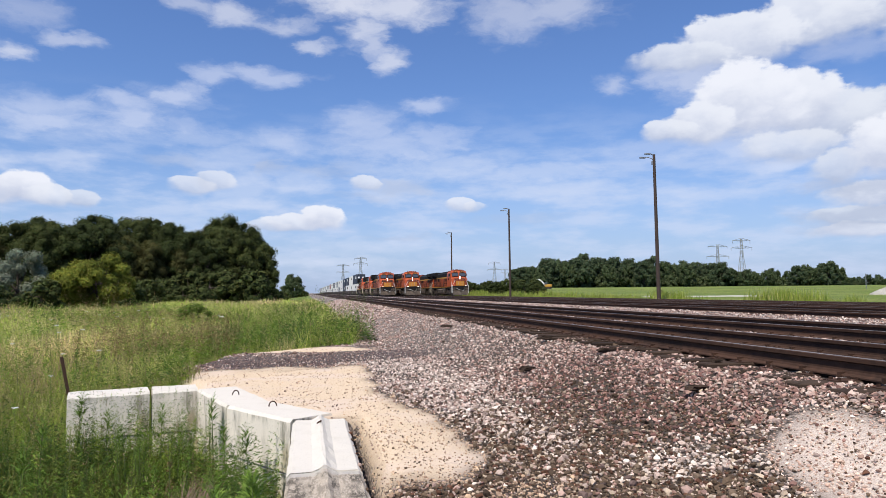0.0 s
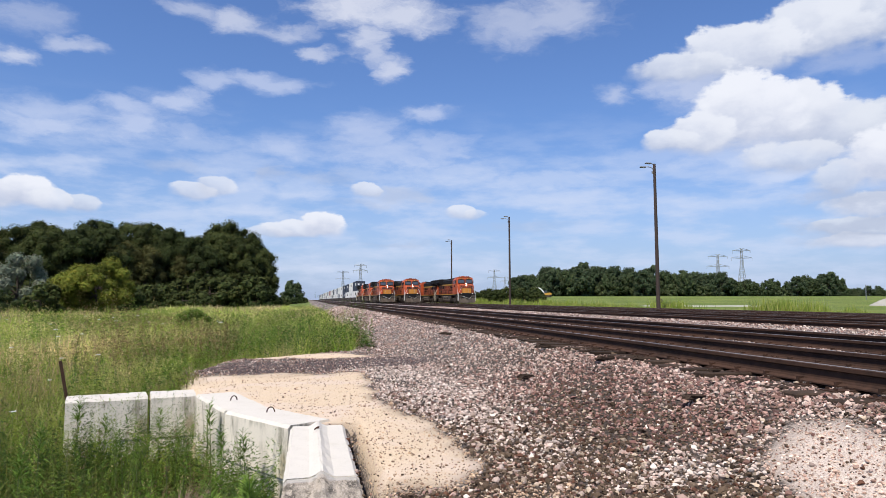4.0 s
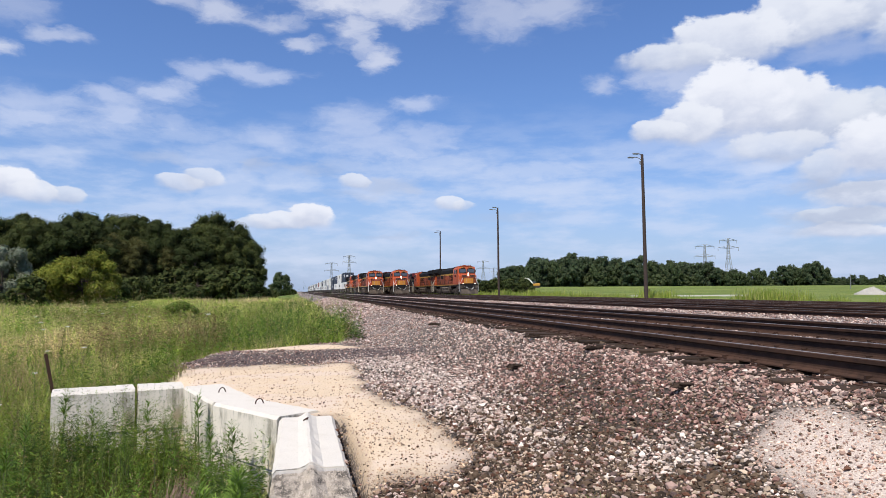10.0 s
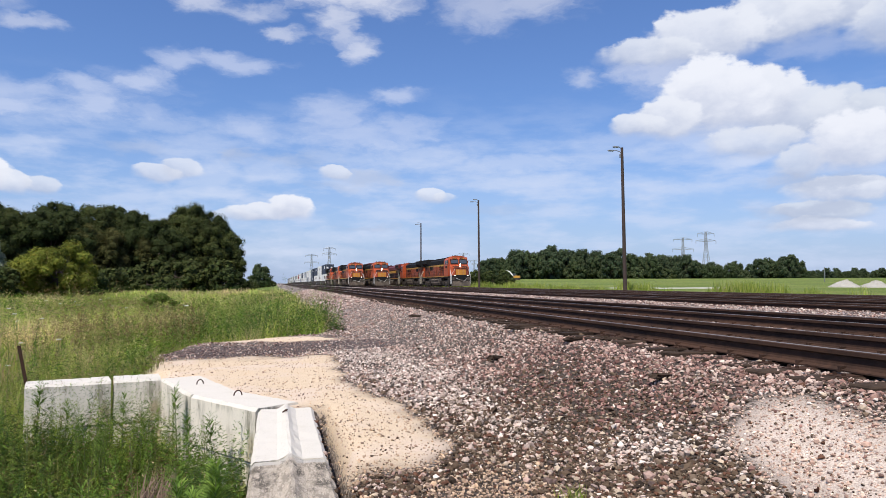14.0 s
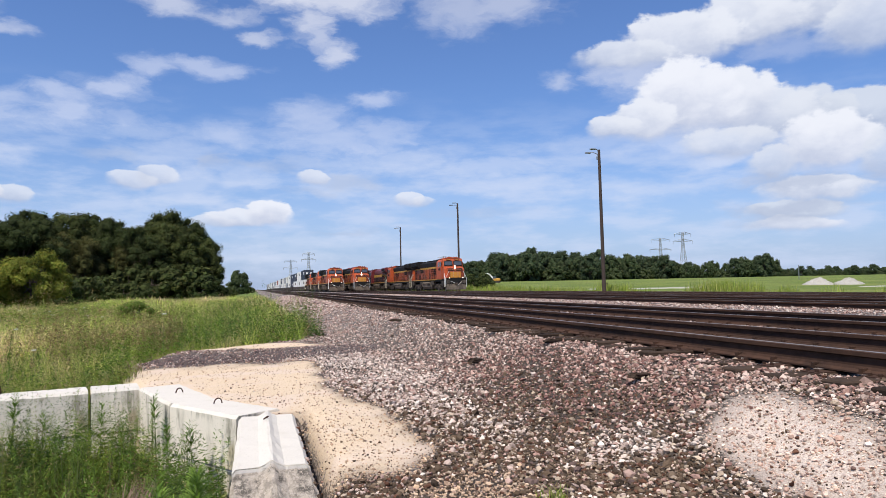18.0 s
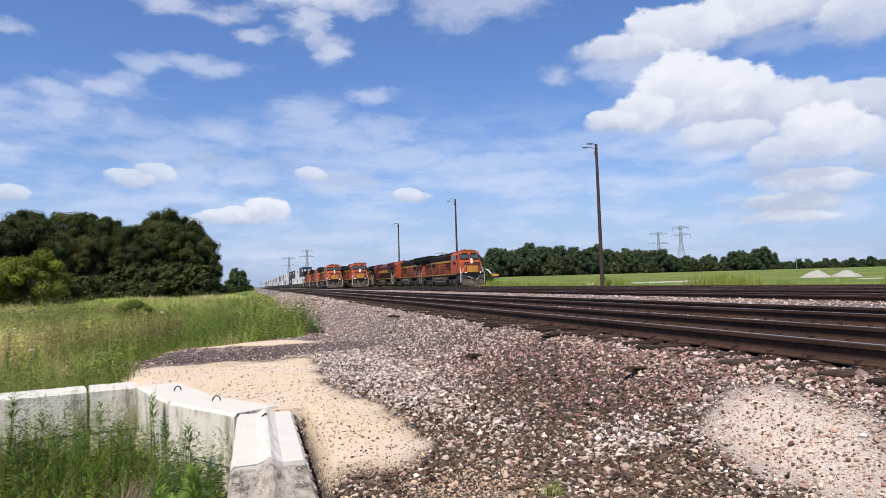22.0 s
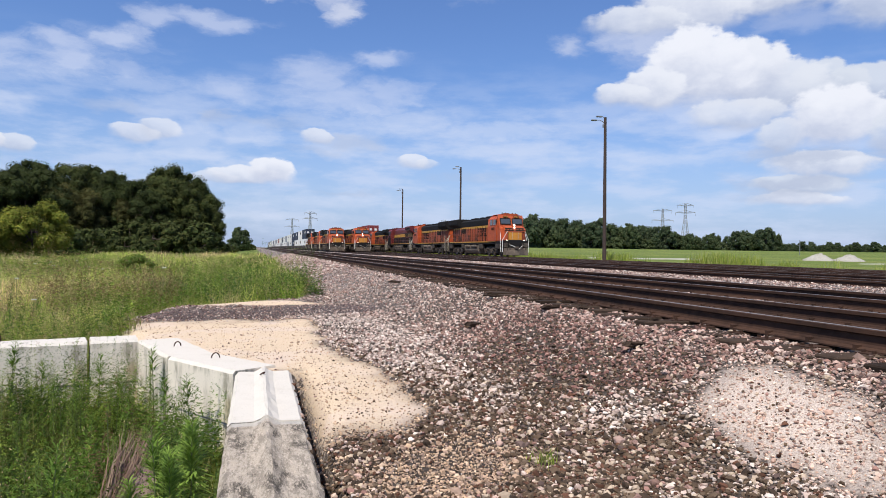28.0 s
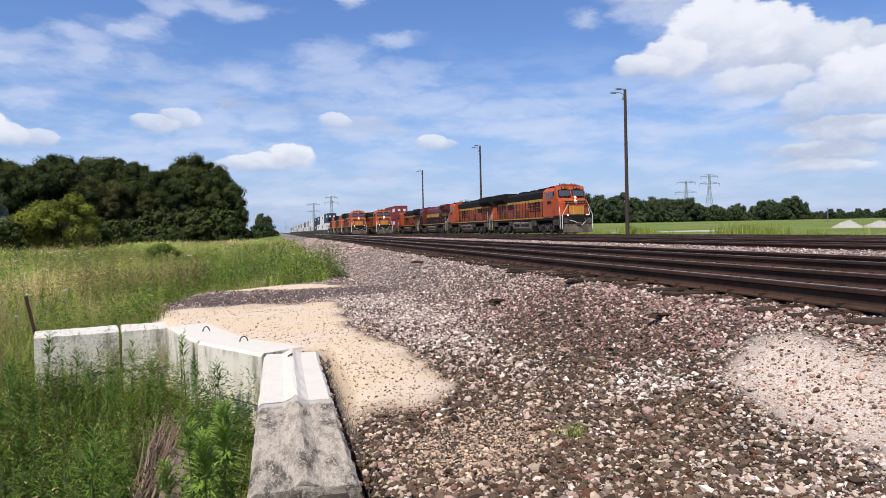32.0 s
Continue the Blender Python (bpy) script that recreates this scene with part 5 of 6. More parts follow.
def build_far_line():
    rng = np.random.default_rng(4)
    knots = [(17.0, 1.45), (17.5, 1.89), (18.6, 2.26), (20.7, 2.70), (23.7, 2.84), (25.0, 2.54), (26.4, 2.43), (27.9, 2.50), (29.4, 2.69), (31.1, 2.26), (32.3, 2.06), (33.3, 2.04), (34.3, 1.67), (35.9, 1.65), (37.5, 1.79), (39.3, 2.00), (41.2, 1.95), (41.5, 1.54), (41.6, 1.25), (42.5, 1.19), (44.2, 1.28), (46.0, 1.5)]
    for row, d0, step in ((0, 318, 0.5), (1, 332, 0.6)):
        az = 17.2
        while az < 41.2:
            d = d0 + rng.uniform(-5, 5)
            top = float(np.interp(az, [k[0] for k in knots], [k[1] for k in knots]))
            tall = 0.62 + d * math.tan(radians(top)) - ground_z(d * math.sin(radians(az)), d * math.cos(radians(az)))
            s = tall / 12.0 * rng.uniform(1.12, 1.42)
            plant(FARTREES[int(rng.integers(3))], az, d, s * 0.9, rng.uniform(0, 6.28), 1.15, "far tree line", 1.0)
            az += step * rng.uniform(0.8, 1.2)
    for k in range(60):
        az = 41.4 + k * 0.19
        plant(FARTREES[k % 3], az, 620 + rng.uniform(-20, 20), rng.uniform(0.7, 1.0), k, 1.0, "farthest trees")
    for k in range(26):
        az = 12.8 + k * 0.26 + rng.uniform(-0.1, 0.1)
        plant(SHRUBS[k % 2], az, 150 + rng.uniform(-12, 22), rng.uniform(0.45, 0.8), k * 1.7, 1.0, "shrubs beyond the tracks")


build_far_line()

# ---- transmission towers ----


def build_tower(arms):
    root = tagged(new("transmission_tower"), "grey steel lattice transmission tower far across the fields", "transmission tower", "transmission towers")
    H, n = 45.0, 9
    bm = B()
    def half(z):
        return 4.2 * (1 - z / 30) + 1.1 * z / 30 if z < 30 else 1.1 - 0.5 * (z - 30) / 15
    for k in range(n):
        z0, z1 = H * k / n, H * (k + 1) / n
        a, b = half(z0), half(z1)
        for sx, sy in ((-1, -1), (1, -1), (1, 1), (-1, 1)):
            rod(bm, (sx * a, sy * a, z0), (sx * b, sy * b, z1), 0.2, 4)
            rod(bm, (sx * a, sy * a, z0), (-sx * b, sy * b, z1), 0.1, 3)
            rod(bm, (sx * a, sy * a, z0), (sx * b, -sy * b, z1), 0.1, 3)
    part("mast", bm, LATTICE, root)
    for z, w in arms:
        bm = B()
        rod(bm, (-w, 0, z + 0.6), (w, 0, z + 0.6), 0.1, 4)
        for s in (-1, 1):
            for yy in (-0.9, 0.9):
                rod(bm, (s * 0.9, yy, z), (s * w, 0, z + 0.6), 0.14, 4)
                rod(bm, (s * 0.9, yy, z + 2.4), (s * w, 0, z + 0.6), 0.12, 4)
            for q in (0.35, 0.6):
                rod(bm, (s * w * q, 0, z + 0.1), (s * w * q, 0, z + 2.0 * (1 - q)), 0.1, 4)
        arm = part("crossarm", bm, LATTICE, root)
        for s in (-1, 1):
            bm = B()
            rod(bm, (s * (w - 0.3), 0, z + 0.5), (s * (w - 0.3), 0, z - 2.2), 0.14, 5)
            part("insulator", bm, GALV, arm)
    return root


TOWER_A = build_tower([(32.5, 11.5), (42.6, 10.0)])
TOWER_B = build_tower([(13, 12.0), (36, 9.5), (42.6, 8.0)])
for proto, az, top in ((TOWER_A, 33.0, 3.51), (TOWER_B, 34.7, 3.93), (TOWER_A, 2.85, 2.51), (TOWER_B, 4.29, 3.12), (TOWER_A, 15.43, 2.49), (TOWER_B, 16.3, 1.9)):
    d = 46.0 / math.tan(radians(top))
    x, y = d * math.sin(radians(az)), d * math.cos(radians(az))
    put_thing(proto, pose(x, y, ground_z(x, y) - 0.3, 0, 0, 22 - az))

# ---- small things in the field ----


def build_heap(x, y, r, h, seed):
    rng = np.random.default_rng(seed)
    n, rings = 36, 9
    verts, faces = [(0, 0, h)], []
    for k in range(1, rings + 1):
        q = k / rings
        for j in range(n):
            a = j * math.tau / n
            rr = r * q * (1 + 0.10 * math.sin(3 * a + seed) + 0.05 * math.sin(7 * a))
            z = h * (1 - q) ** 0.9 * (1 + 0.1 * rng.normal()) if k < rings else -0.3
            verts.append((rr * math.cos(a), rr * math.sin(a), z))
    tris = []
    for j in range(n):
        tris.append((0, 1 + j, 1 + (j + 1) % n))
    for k in range(rings - 1):
        for j in range(n):
            a, b = 1 + k * n + j, 1 + k * n + (j + 1) % n
            tris += [(a, a + n, b + n), (a, b + n, b)]
    ob = new("gravel_heap", raw_mesh("gravel_heap", verts, tris, CHALK, smooth=True))
    ob.location = (x, y, ground_z(x, y))
    tagged(ob, "heap of pale crushed stone in the grass", "gravel heap", "gravel heaps")


CHALK = material("pale crushed stone", (0.36, 0.34, 0.30), (0.22, 0.205, 0.185), 3.0, 0.95, bump=0.08, amount=0.6)
build_heap(88.3, 91.3, 2.5, 1.2, 1)
build_heap(91.2, 88.4, 2.4, 1.1, 2)


def build_excavator():
    root = tagged(new("excavator"), "small yellow excavator with a raised pale boom far across the field", "excavator")
    bm = B()
    prism(bm, [(-1.9, 0.0), (1.9, 0.0), (2.2, 0.45), (1.9, 0.9), (-1.9, 0.9), (-2.2, 0.45)], "y", -1.5, -0.95)
    prism(bm, [(-1.9, 0.0), (1.9, 0.0), (2.2, 0.45), (1.9, 0.9), (-1.9, 0.9), (-2.2, 0.45)], "y", 0.95, 1.5)
    part("tracks", bm, GRIME, root)
    bm = B()
    box(bm, (0.5, 0, 1.6), (3.4, 2.6, 1.2), 0.15)
    part("house", bm, YELLOW, root)
    bm = B()
    box(bm, (-0.7, -0.7, 2.5), (1.4, 1.1, 1.4), 0.15)
    part("cab", bm, GLASS, root)
    bm = B()
    pts = [(-1.0, 0.3, 1.8), (-3.0, 0.3, 4.2), (-5.2, 0.3, 4.6), (-7.0, 0.3, 3.9)]
    for a, b in zip(pts, pts[1:]):
        rod(bm, a, b, 0.38, 6, 0.32)
    part("boom", bm, WHITE, root, "pale boom")
    bm = B()
    rod(bm, (-6.9, 0.3, 4.3), (-7.3, 0.3, 1.2), 0.3, 6, 0.22)
    part("stick", bm, YELLOW, root)
    bm = B()
    prism(bm, [(-7.9, 0.2), (-6.9, 0.2), (-6.8, 1.2), (-7.6, 1.3)], "y", -0.3, 0.9)
    part("bucket", bm, GRIME, root)
    d, az = 235, 19.75
    x, y = d * math.sin(radians(az)), d * math.cos(radians(az))
    root.matrix_world = pose(x, y, ground_z(x, y), 0, 0, -20) @ Matrix.Scale(0.7, 4)


build_excavator()


def marker_post(az, d, tall, mat, label):
    x, y = d * math.sin(radians(az)), d * math.cos(radians(az))
    bm = B()
    rod(bm, (0, 0, -0.2), (0, 0, tall * 0.8), 0.09, 8)
    rod(bm, (0, 0, tall * 0.8), (0, 0, tall), 0.12, 8, 0.08)
    ob = new("marker_post", mesh_of("marker_post", bm, mat))
    ob.location = (x, y, ground_z(x, y))
    tagged(ob, label, "post", "field posts")


marker_post(42.75, 190, 3.6, GALV, "thin white post standing in the far field")
marker_post(28.75, 66, 1.25, POLEWOOD, "short dark marker post beside the light pole")

# dark fence post leaning in the weeds
bm = B()
prism(bm, [(-0.024, -0.014), (0.024, -0.014), (0.024, -0.007), (0.005, -0.007), (0.005, 0.02), (-0.005, 0.02), (-0.005, -0.007), (-0.024, -0.007)], "z", -1.2, 0.62)
ob = new("fence_post", mesh_of("fence_post", bm, RUST))
ob.matrix_world = Matrix.Translation((-3.55, 11.4, -0.9)) @ Matrix.Rotation(-0.16, 4, "Y") @ Matrix.Rotation(0.1, 4, "X")
tagged(ob, "dark rusty steel fence post leaning in tall grass", "fence post")


def timber_scrap(x, y, size, turn, seed):
    rng = np.random.default_rng(seed)
    bm = B()
    box(bm, (0, 0, 0), size, 0.012, taper=(0.7, 0.8))
    bmesh.ops.subdivide_edges(bm, edges=list(bm.edges), cuts=2)
    for v in bm.verts:
        v.co += Vector(rng.normal(0, 0.009, 3))
    ob = new("timber_scrap", mesh_of("timber_scrap", bm, TIE))
    ob.matrix_world = Matrix.Translation((x, y, ground_z(x, y) + size[2] * 0.42)) @ Matrix.Rotation(turn, 4, "Z") @ Matrix.Rotation(0.12, 4, "Y")
    tagged(ob, "splintered dark scrap of old railway tie on the ballast", "timber scrap", "timber scraps")


for n, (x, y, s, a) in enumerate(((3.35, 10.2, (0.42, 0.12, 0.06), 0.5), (4.72, 9.0, (0.5, 0.08, 0.05), 0.1), (4.66, 7.2, (0.45, 0.07, 0.05), 0.35), (4.74, 10.6, (0.55, 0.09, 0.05), -0.1), (4.7, 13.6, (0.6, 0.1, 0.05), 0.2), (3.9, 18.9, (0.6, 0.16, 0.06), 0.1), (4.3, 9.4, (0.45, 0.1, 0.06), 0.15), (3.9, 6.4, (0.4, 0.09, 0.05), 0.3), (4.35, 12.0, (0.6, 0.12, 0.06), 0.1))):
    timber_scrap(x, y, s, a, n)

def in_wall(x, y):
    """Where the concrete blocks stand."""
    hit = (x > -0.25) & (x < 0.42) & (y > 2.2) & (y < 8.2)
    for (ax, ay), (bx, by) in (((-0.2, 8.12), (-1.04, 9.34)), ((-1.05, 9.37), (-1.66, 11.05)), ((-1.64, 11.1), (-3.36, 10.66))):
        dx, dy = bx - ax, by - ay
        L = math.hypot(dx, dy)
        s = ((x - ax) * dx + (y - ay) * dy) / L
        t = ((x - ax) * dy - (y - ay) * dx) / L
        hit |= (s > -0.1) & (s < L + 0.1) & (t > -0.06) & (t < 0.7)
    return hit


# ---- loose stones ----


def turns(rng, n):
    q = rng.normal(size=(n, 4))
    q /= np.linalg.norm(q, axis=1, keepdims=True)
    w, x, y, z = q.T
    return np.stack([1 - 2 * (y * y + z * z), 2 * (x * y - z * w), 2 * (x * z + y * w), 2 * (x * y + z * w), 1 - 2 * (x * x + z * z), 2 * (y * z - x * w), 2 * (x * z - y * w), 2 * (y * z + x * w), 1 - 2 * (x * x + y * y)], 1).reshape(n, 3, 3)


OCT_V = np.array([(0, 0, 1), (1, 0, 0.1), (0, 1, -0.1), (-1, 0, 0.1), (0, -1, -0.1), (0, 0, -1)])
OCT_F = np.array([(0, 1, 2), (0, 2, 3), (0, 3, 4), (0, 4, 1), (5, 2, 1), (5, 3, 2), (5, 4, 3), (5, 1, 4)])


def stone_mesh(name, rng, x, y, size, tint, fine=True):
    """Angular stones lying on the ground at x, y."""
    n = len(x)
    ref, tri = (ICO_V, ICO_F) if fine else (OCT_V * 1.15, OCT_F)
    k = len(ref)
    shapes = ref[None] * rng.uniform(0.6, 1.15, (24, k, 1)) * rng.uniform(0.55, 1.1, (24, 1, 3))
    v = shapes[rng.integers(24, size=n)] * size[:, None, None]
    v = np.einsum("nij,nkj->nki", turns(rng, n), v)
    v[:, :, 2] *= 0.8
    v += np.stack([x, y, height(x, y) + size * 0.38], 1)[:, None, :]
    f = (tri[None] + (np.arange(n) * k)[:, None, None]).reshape(-1, 3)
    return new(name, raw_mesh(name, v.reshape(-1, 3), f, STONE, np.repeat(tint, k, 0)))


PINK = np.array([(0.33, 0.225, 0.19), (0.44, 0.33, 0.285), (0.20, 0.138, 0.12), (0.55, 0.455, 0.40), (0.14, 0.105, 0.095), (0.28, 0.175, 0.15), (0.36, 0.295, 0.26)])
DULL = np.array([(0.078, 0.057, 0.039), (0.103, 0.076, 0.052), (0.049, 0.037, 0.027), (0.13, 0.098, 0.068), (0.11, 0.058, 0.038), (0.15, 0.118, 0.086), (0.42, 0.36, 0.28)])
PALE = np.array([(0.56, 0.50, 0.445), (0.68, 0.63, 0.57), (0.44, 0.375, 0.33), (0.74, 0.69, 0.63), (0.34, 0.285, 0.25), (0.54, 0.455, 0.40)])
RUDDY = np.array([(0.20, 0.115, 0.10), (0.26, 0.155, 0.135), (0.13, 0.082, 0.076), (0.33, 0.22, 0.19)])
SLATE = np.array([(0.10, 0.072, 0.074), (0.15, 0.11, 0.11), (0.07, 0.053, 0.056), (0.21, 0.16, 0.155)])
TAN = np.array([(0.50, 0.38, 0.26), (0.40, 0.30, 0.22), (0.56, 0.45, 0.33), (0.30, 0.23, 0.18)])


def pick(rng, table, n):
    return table[rng.integers(len(table), size=n)] * rng.uniform(0.55, 1.1, (n, 1)) * np.array([1.06, 0.965, 0.925])


def build_stones():
    rng = np.random.default_rng(11)
    n = 195000
    r = np.exp(rng.uniform(math.log(3.0), math.log(38.0), n))
    az = rng.uniform(-0.22, 0.92, n)
    x, y = r * np.sin(az), r * np.cos(az)
    # evener per area close by
    keep = (x > yard_left(y) - 0.15) & (x < 4.93) & (y > 2.3)
    x, y, r = x[keep], y[keep], r[keep]
    sand, dark, white, grass = covers(x, y)
    roll = rng.uniform(size=len(x))
    keep = ~in_wall(x, y)
    x, y, r, roll, sand, dark, white, grass = (q[keep] for q in (x, y, r, roll, sand, dark, white, grass))
    odds = (1 - 0.78 * smooth(sand, 0.15, 0.85)) * (1 - 0.25 * (white > 0.5)) * (1 - 0.8 * (grass > 0.5)) * np.where(x > 4.42, 0.42, 1.0)
    k = roll < odds
    x, y, r, sand, dark, white = x[k], y[k], r[k], sand[k], dark[k], white[k]
    n = len(x)
    size = rng.lognormal(math.log(0.0162), 0.34, n) * (1 + r / 48)
    size = np.clip(size, 0.008, 0.05)
    size *= 1 - 0.5 * smooth(sand, 0.1, 0.7)
    size[dark > 0.4] *= 0.7
    size[white > 0.4] *= rng.uniform(0.2, 0.85, n)[white > 0.4]
    tint = pick(rng, PINK, n) * (1.0 + 0.12 * smooth(x, 2.2, 3.6) * smooth(y, 4.6, 6.5))[:, None]
    dullness = 0.08 + 0.78 * smooth(y + 2.0 * wobble(x, y, 1.4, 5), 11.5, 7.0) * smooth(x + 0.4 * wobble(x, y, 0.9, 2), 4.2, 3.2)
    pale = 0.03 + 0.24 * smooth(y, 9.5, 13.5) + 0.55 * patch(x, y, 1.8, 11.2, 0.85, 4.6, 0.06, 0.5, 9) + 0.2 * patch(x, y, 3.0, 16.0, 1.6, 6.0, -0.1, 0.7, 3) + 0.25 * patch(x, y, 3.4, 3.1, 1.1, 0.8, 0.4, 0.6, 2) + 0.35 * patch(x, y, 3.03, 5.2, 0.35, 0.5, 0.2, 0.6, 7) + 0.22 * smooth(white, 0.02, 0.3)
    tan = 0.8 * patch(x, y, 1.36, 4.5, 0.42, 0.75, -0.55, 0.5, 3)
    ruddy = 0.4 * patch(x, y, 3.45, 8.0, 0.75, 2.6, 0.1, 0.5, 12)
    size *= 1 - 0.55 * tan
    u = rng.uniform(size=n)
    a = u < dullness
    tint[a] = pick(rng, DULL, a.sum())
    a = rng.uniform(size=n) < ruddy
    tint[a] = pick(rng, RUDDY, a.sum())
    a = rng.uniform(size=n) < pale
    tint[a] = pick(rng, PALE, a.sum())
    a = rng.uniform(size=n) < tan
    tint[a] = pick(rng, TAN, a.sum())
    a = (dark > 0.35) & (rng.uniform(size=n) < 0.5)
    tint[a] = pick(rng, SLATE, a.sum())
    a = (white > 0.4) & (rng.uniform(size=n) < 0.66)
    tint[a] = pick(rng, PALE, a.sum()) * np.array([1.06, 0.93, 0.86])
    a = (sand > 0.3) & (rng.uniform(size=n) < 0.72)
    tint[a] = pick(rng, TAN, a.sum())
    # some larger pale and dark stones
    big = rng.uniform(size=n) < 0.015
    size[big] *= 1.4
    near = (r < 6.4) & (size > 0.0125)
    tagged(stone_mesh("loose_stones", rng, x[near], y[near], size[near], tint[near]), "loose pink, grey and white ballast stones", "gravel", kind="stuff")
    near = ~near
    tagged(stone_mesh("farther_stones", rng, x[near], y[near], size[near], tint[near], False), "loose pink and white ballast stones farther off", "gravel", kind="stuff")
    n = 9500
    y = rng.uniform(32, 95, n)
    x = rng.uniform(1.2, 4.6, n)
    size = rng.lognormal(math.log(0.05), 0.3, n)
    tint = pick(rng, PINK, n) * 1.1
    a = rng.uniform(size=n) < 0.4
    tint[a] = pick(rng, PALE, a.sum())
    tagged(stone_mesh("bank_stones", rng, x, y, size, tint, False), "pale ballast stones on the bank farther along", "ballast", kind="stuff")
    # ballast between the tracks
    n = 26000
    d = np.exp(rng.uniform(math.log(9), math.log(75), n))
    lane = rng.uniform(size=n)
    x = np.where(lane < 0.45, rng.uniform(10.9, 14.0, n), np.where(lane < 0.8, rng.uniform(7.1, 8.0, n), rng.uniform(4.9, 6.7, n)))
    y = np.sqrt(np.maximum(d * d - x * x, 0)) + rng.uniform(0, 1.5, n)
    size = np.minimum(rng.lognormal(math.log(0.021), 0.25, n), 0.034) * (1 + d / 70)
    tint = pick(rng, PINK, n) * 0.95
    a = rng.uniform(size=n) < 0.3
    tint[a] = pick(rng, PALE, a.sum())
    z_lane = (x > 4.9) & (x < 6.7)
    keep = ~(z_lane & ((np.abs(x - 5.025) < 0.12) | (np.abs(x - 6.535) < 0.12)))
    tagged(stone_mesh("track_ballast", rng, x[keep], y[keep], size[keep], tint[keep], False), "pinkish ballast stones between the tracks", "ballast", kind="stuff")


build_stones()

# ---- grass and weeds ----
GREENS = np.array([(0.19, 0.265, 0.035), (0.26, 0.335, 0.05), (0.34, 0.37, 0.075), (0.40, 0.40, 0.13), (0.15, 0.21, 0.04)])
STRAW = np.array([(0.54, 0.44, 0.22), (0.44, 0.34, 0.18), (0.33, 0.22, 0.14)])


def blades(rng, x, y, tall, wide, tint, bend=0.35, joints=2):
    """Grass blades: each a narrow bent sliver."""
    n = len(x)
    z = height(x, y) - 0.02
    a = rng.uniform(0, math.tau, n)
    across = np.stack([np.cos(a), np.sin(a), 0 * a], 1) * wide[:, None] * 0.5
    b = rng.uniform(0, math.tau, n)
    lean = np.stack([np.cos(b), np.sin(b), 0 * b], 1) * (tall * rng.uniform(0.05, bend, n))[:, None]
    base = np.stack([x, y, z], 1)
    tip = base + lean + np.array([0, 0, 1.0]) * tall[:, None]
    if joints == 1:
        v = np.stack([base - across, base + across, tip], 1)
        f = np.arange(n * 3).reshape(-1, 3)
        return v.reshape(-1, 3), f, np.repeat(tint, 3, 0)
    mid = base + lean * 0.3 + np.array([0, 0, 0.6]) * tall[:, None]
    v = np.stack([base - across, base + across, mid + across * 0.8, mid - across * 0.8, tip], 1)
    o = (np.arange(n) * 5)[:, None]
    f = np.concatenate([o + np.array([[0, 1, 2]]), o + np.array([[0, 2, 3]]), o + np.array([[3, 2, 4]])])
    return v.reshape(-1, 3), f, np.repeat(tint, 5, 0)


def relief(x, y):
    """Broad drifts of the meadow, drawn out along the view of the tracks; they set height and painted shade."""
    return wobble(x, y * 0.32, 2.3, 31) + 0.7 * wobble(x, y * 0.45, 0.85, 33)


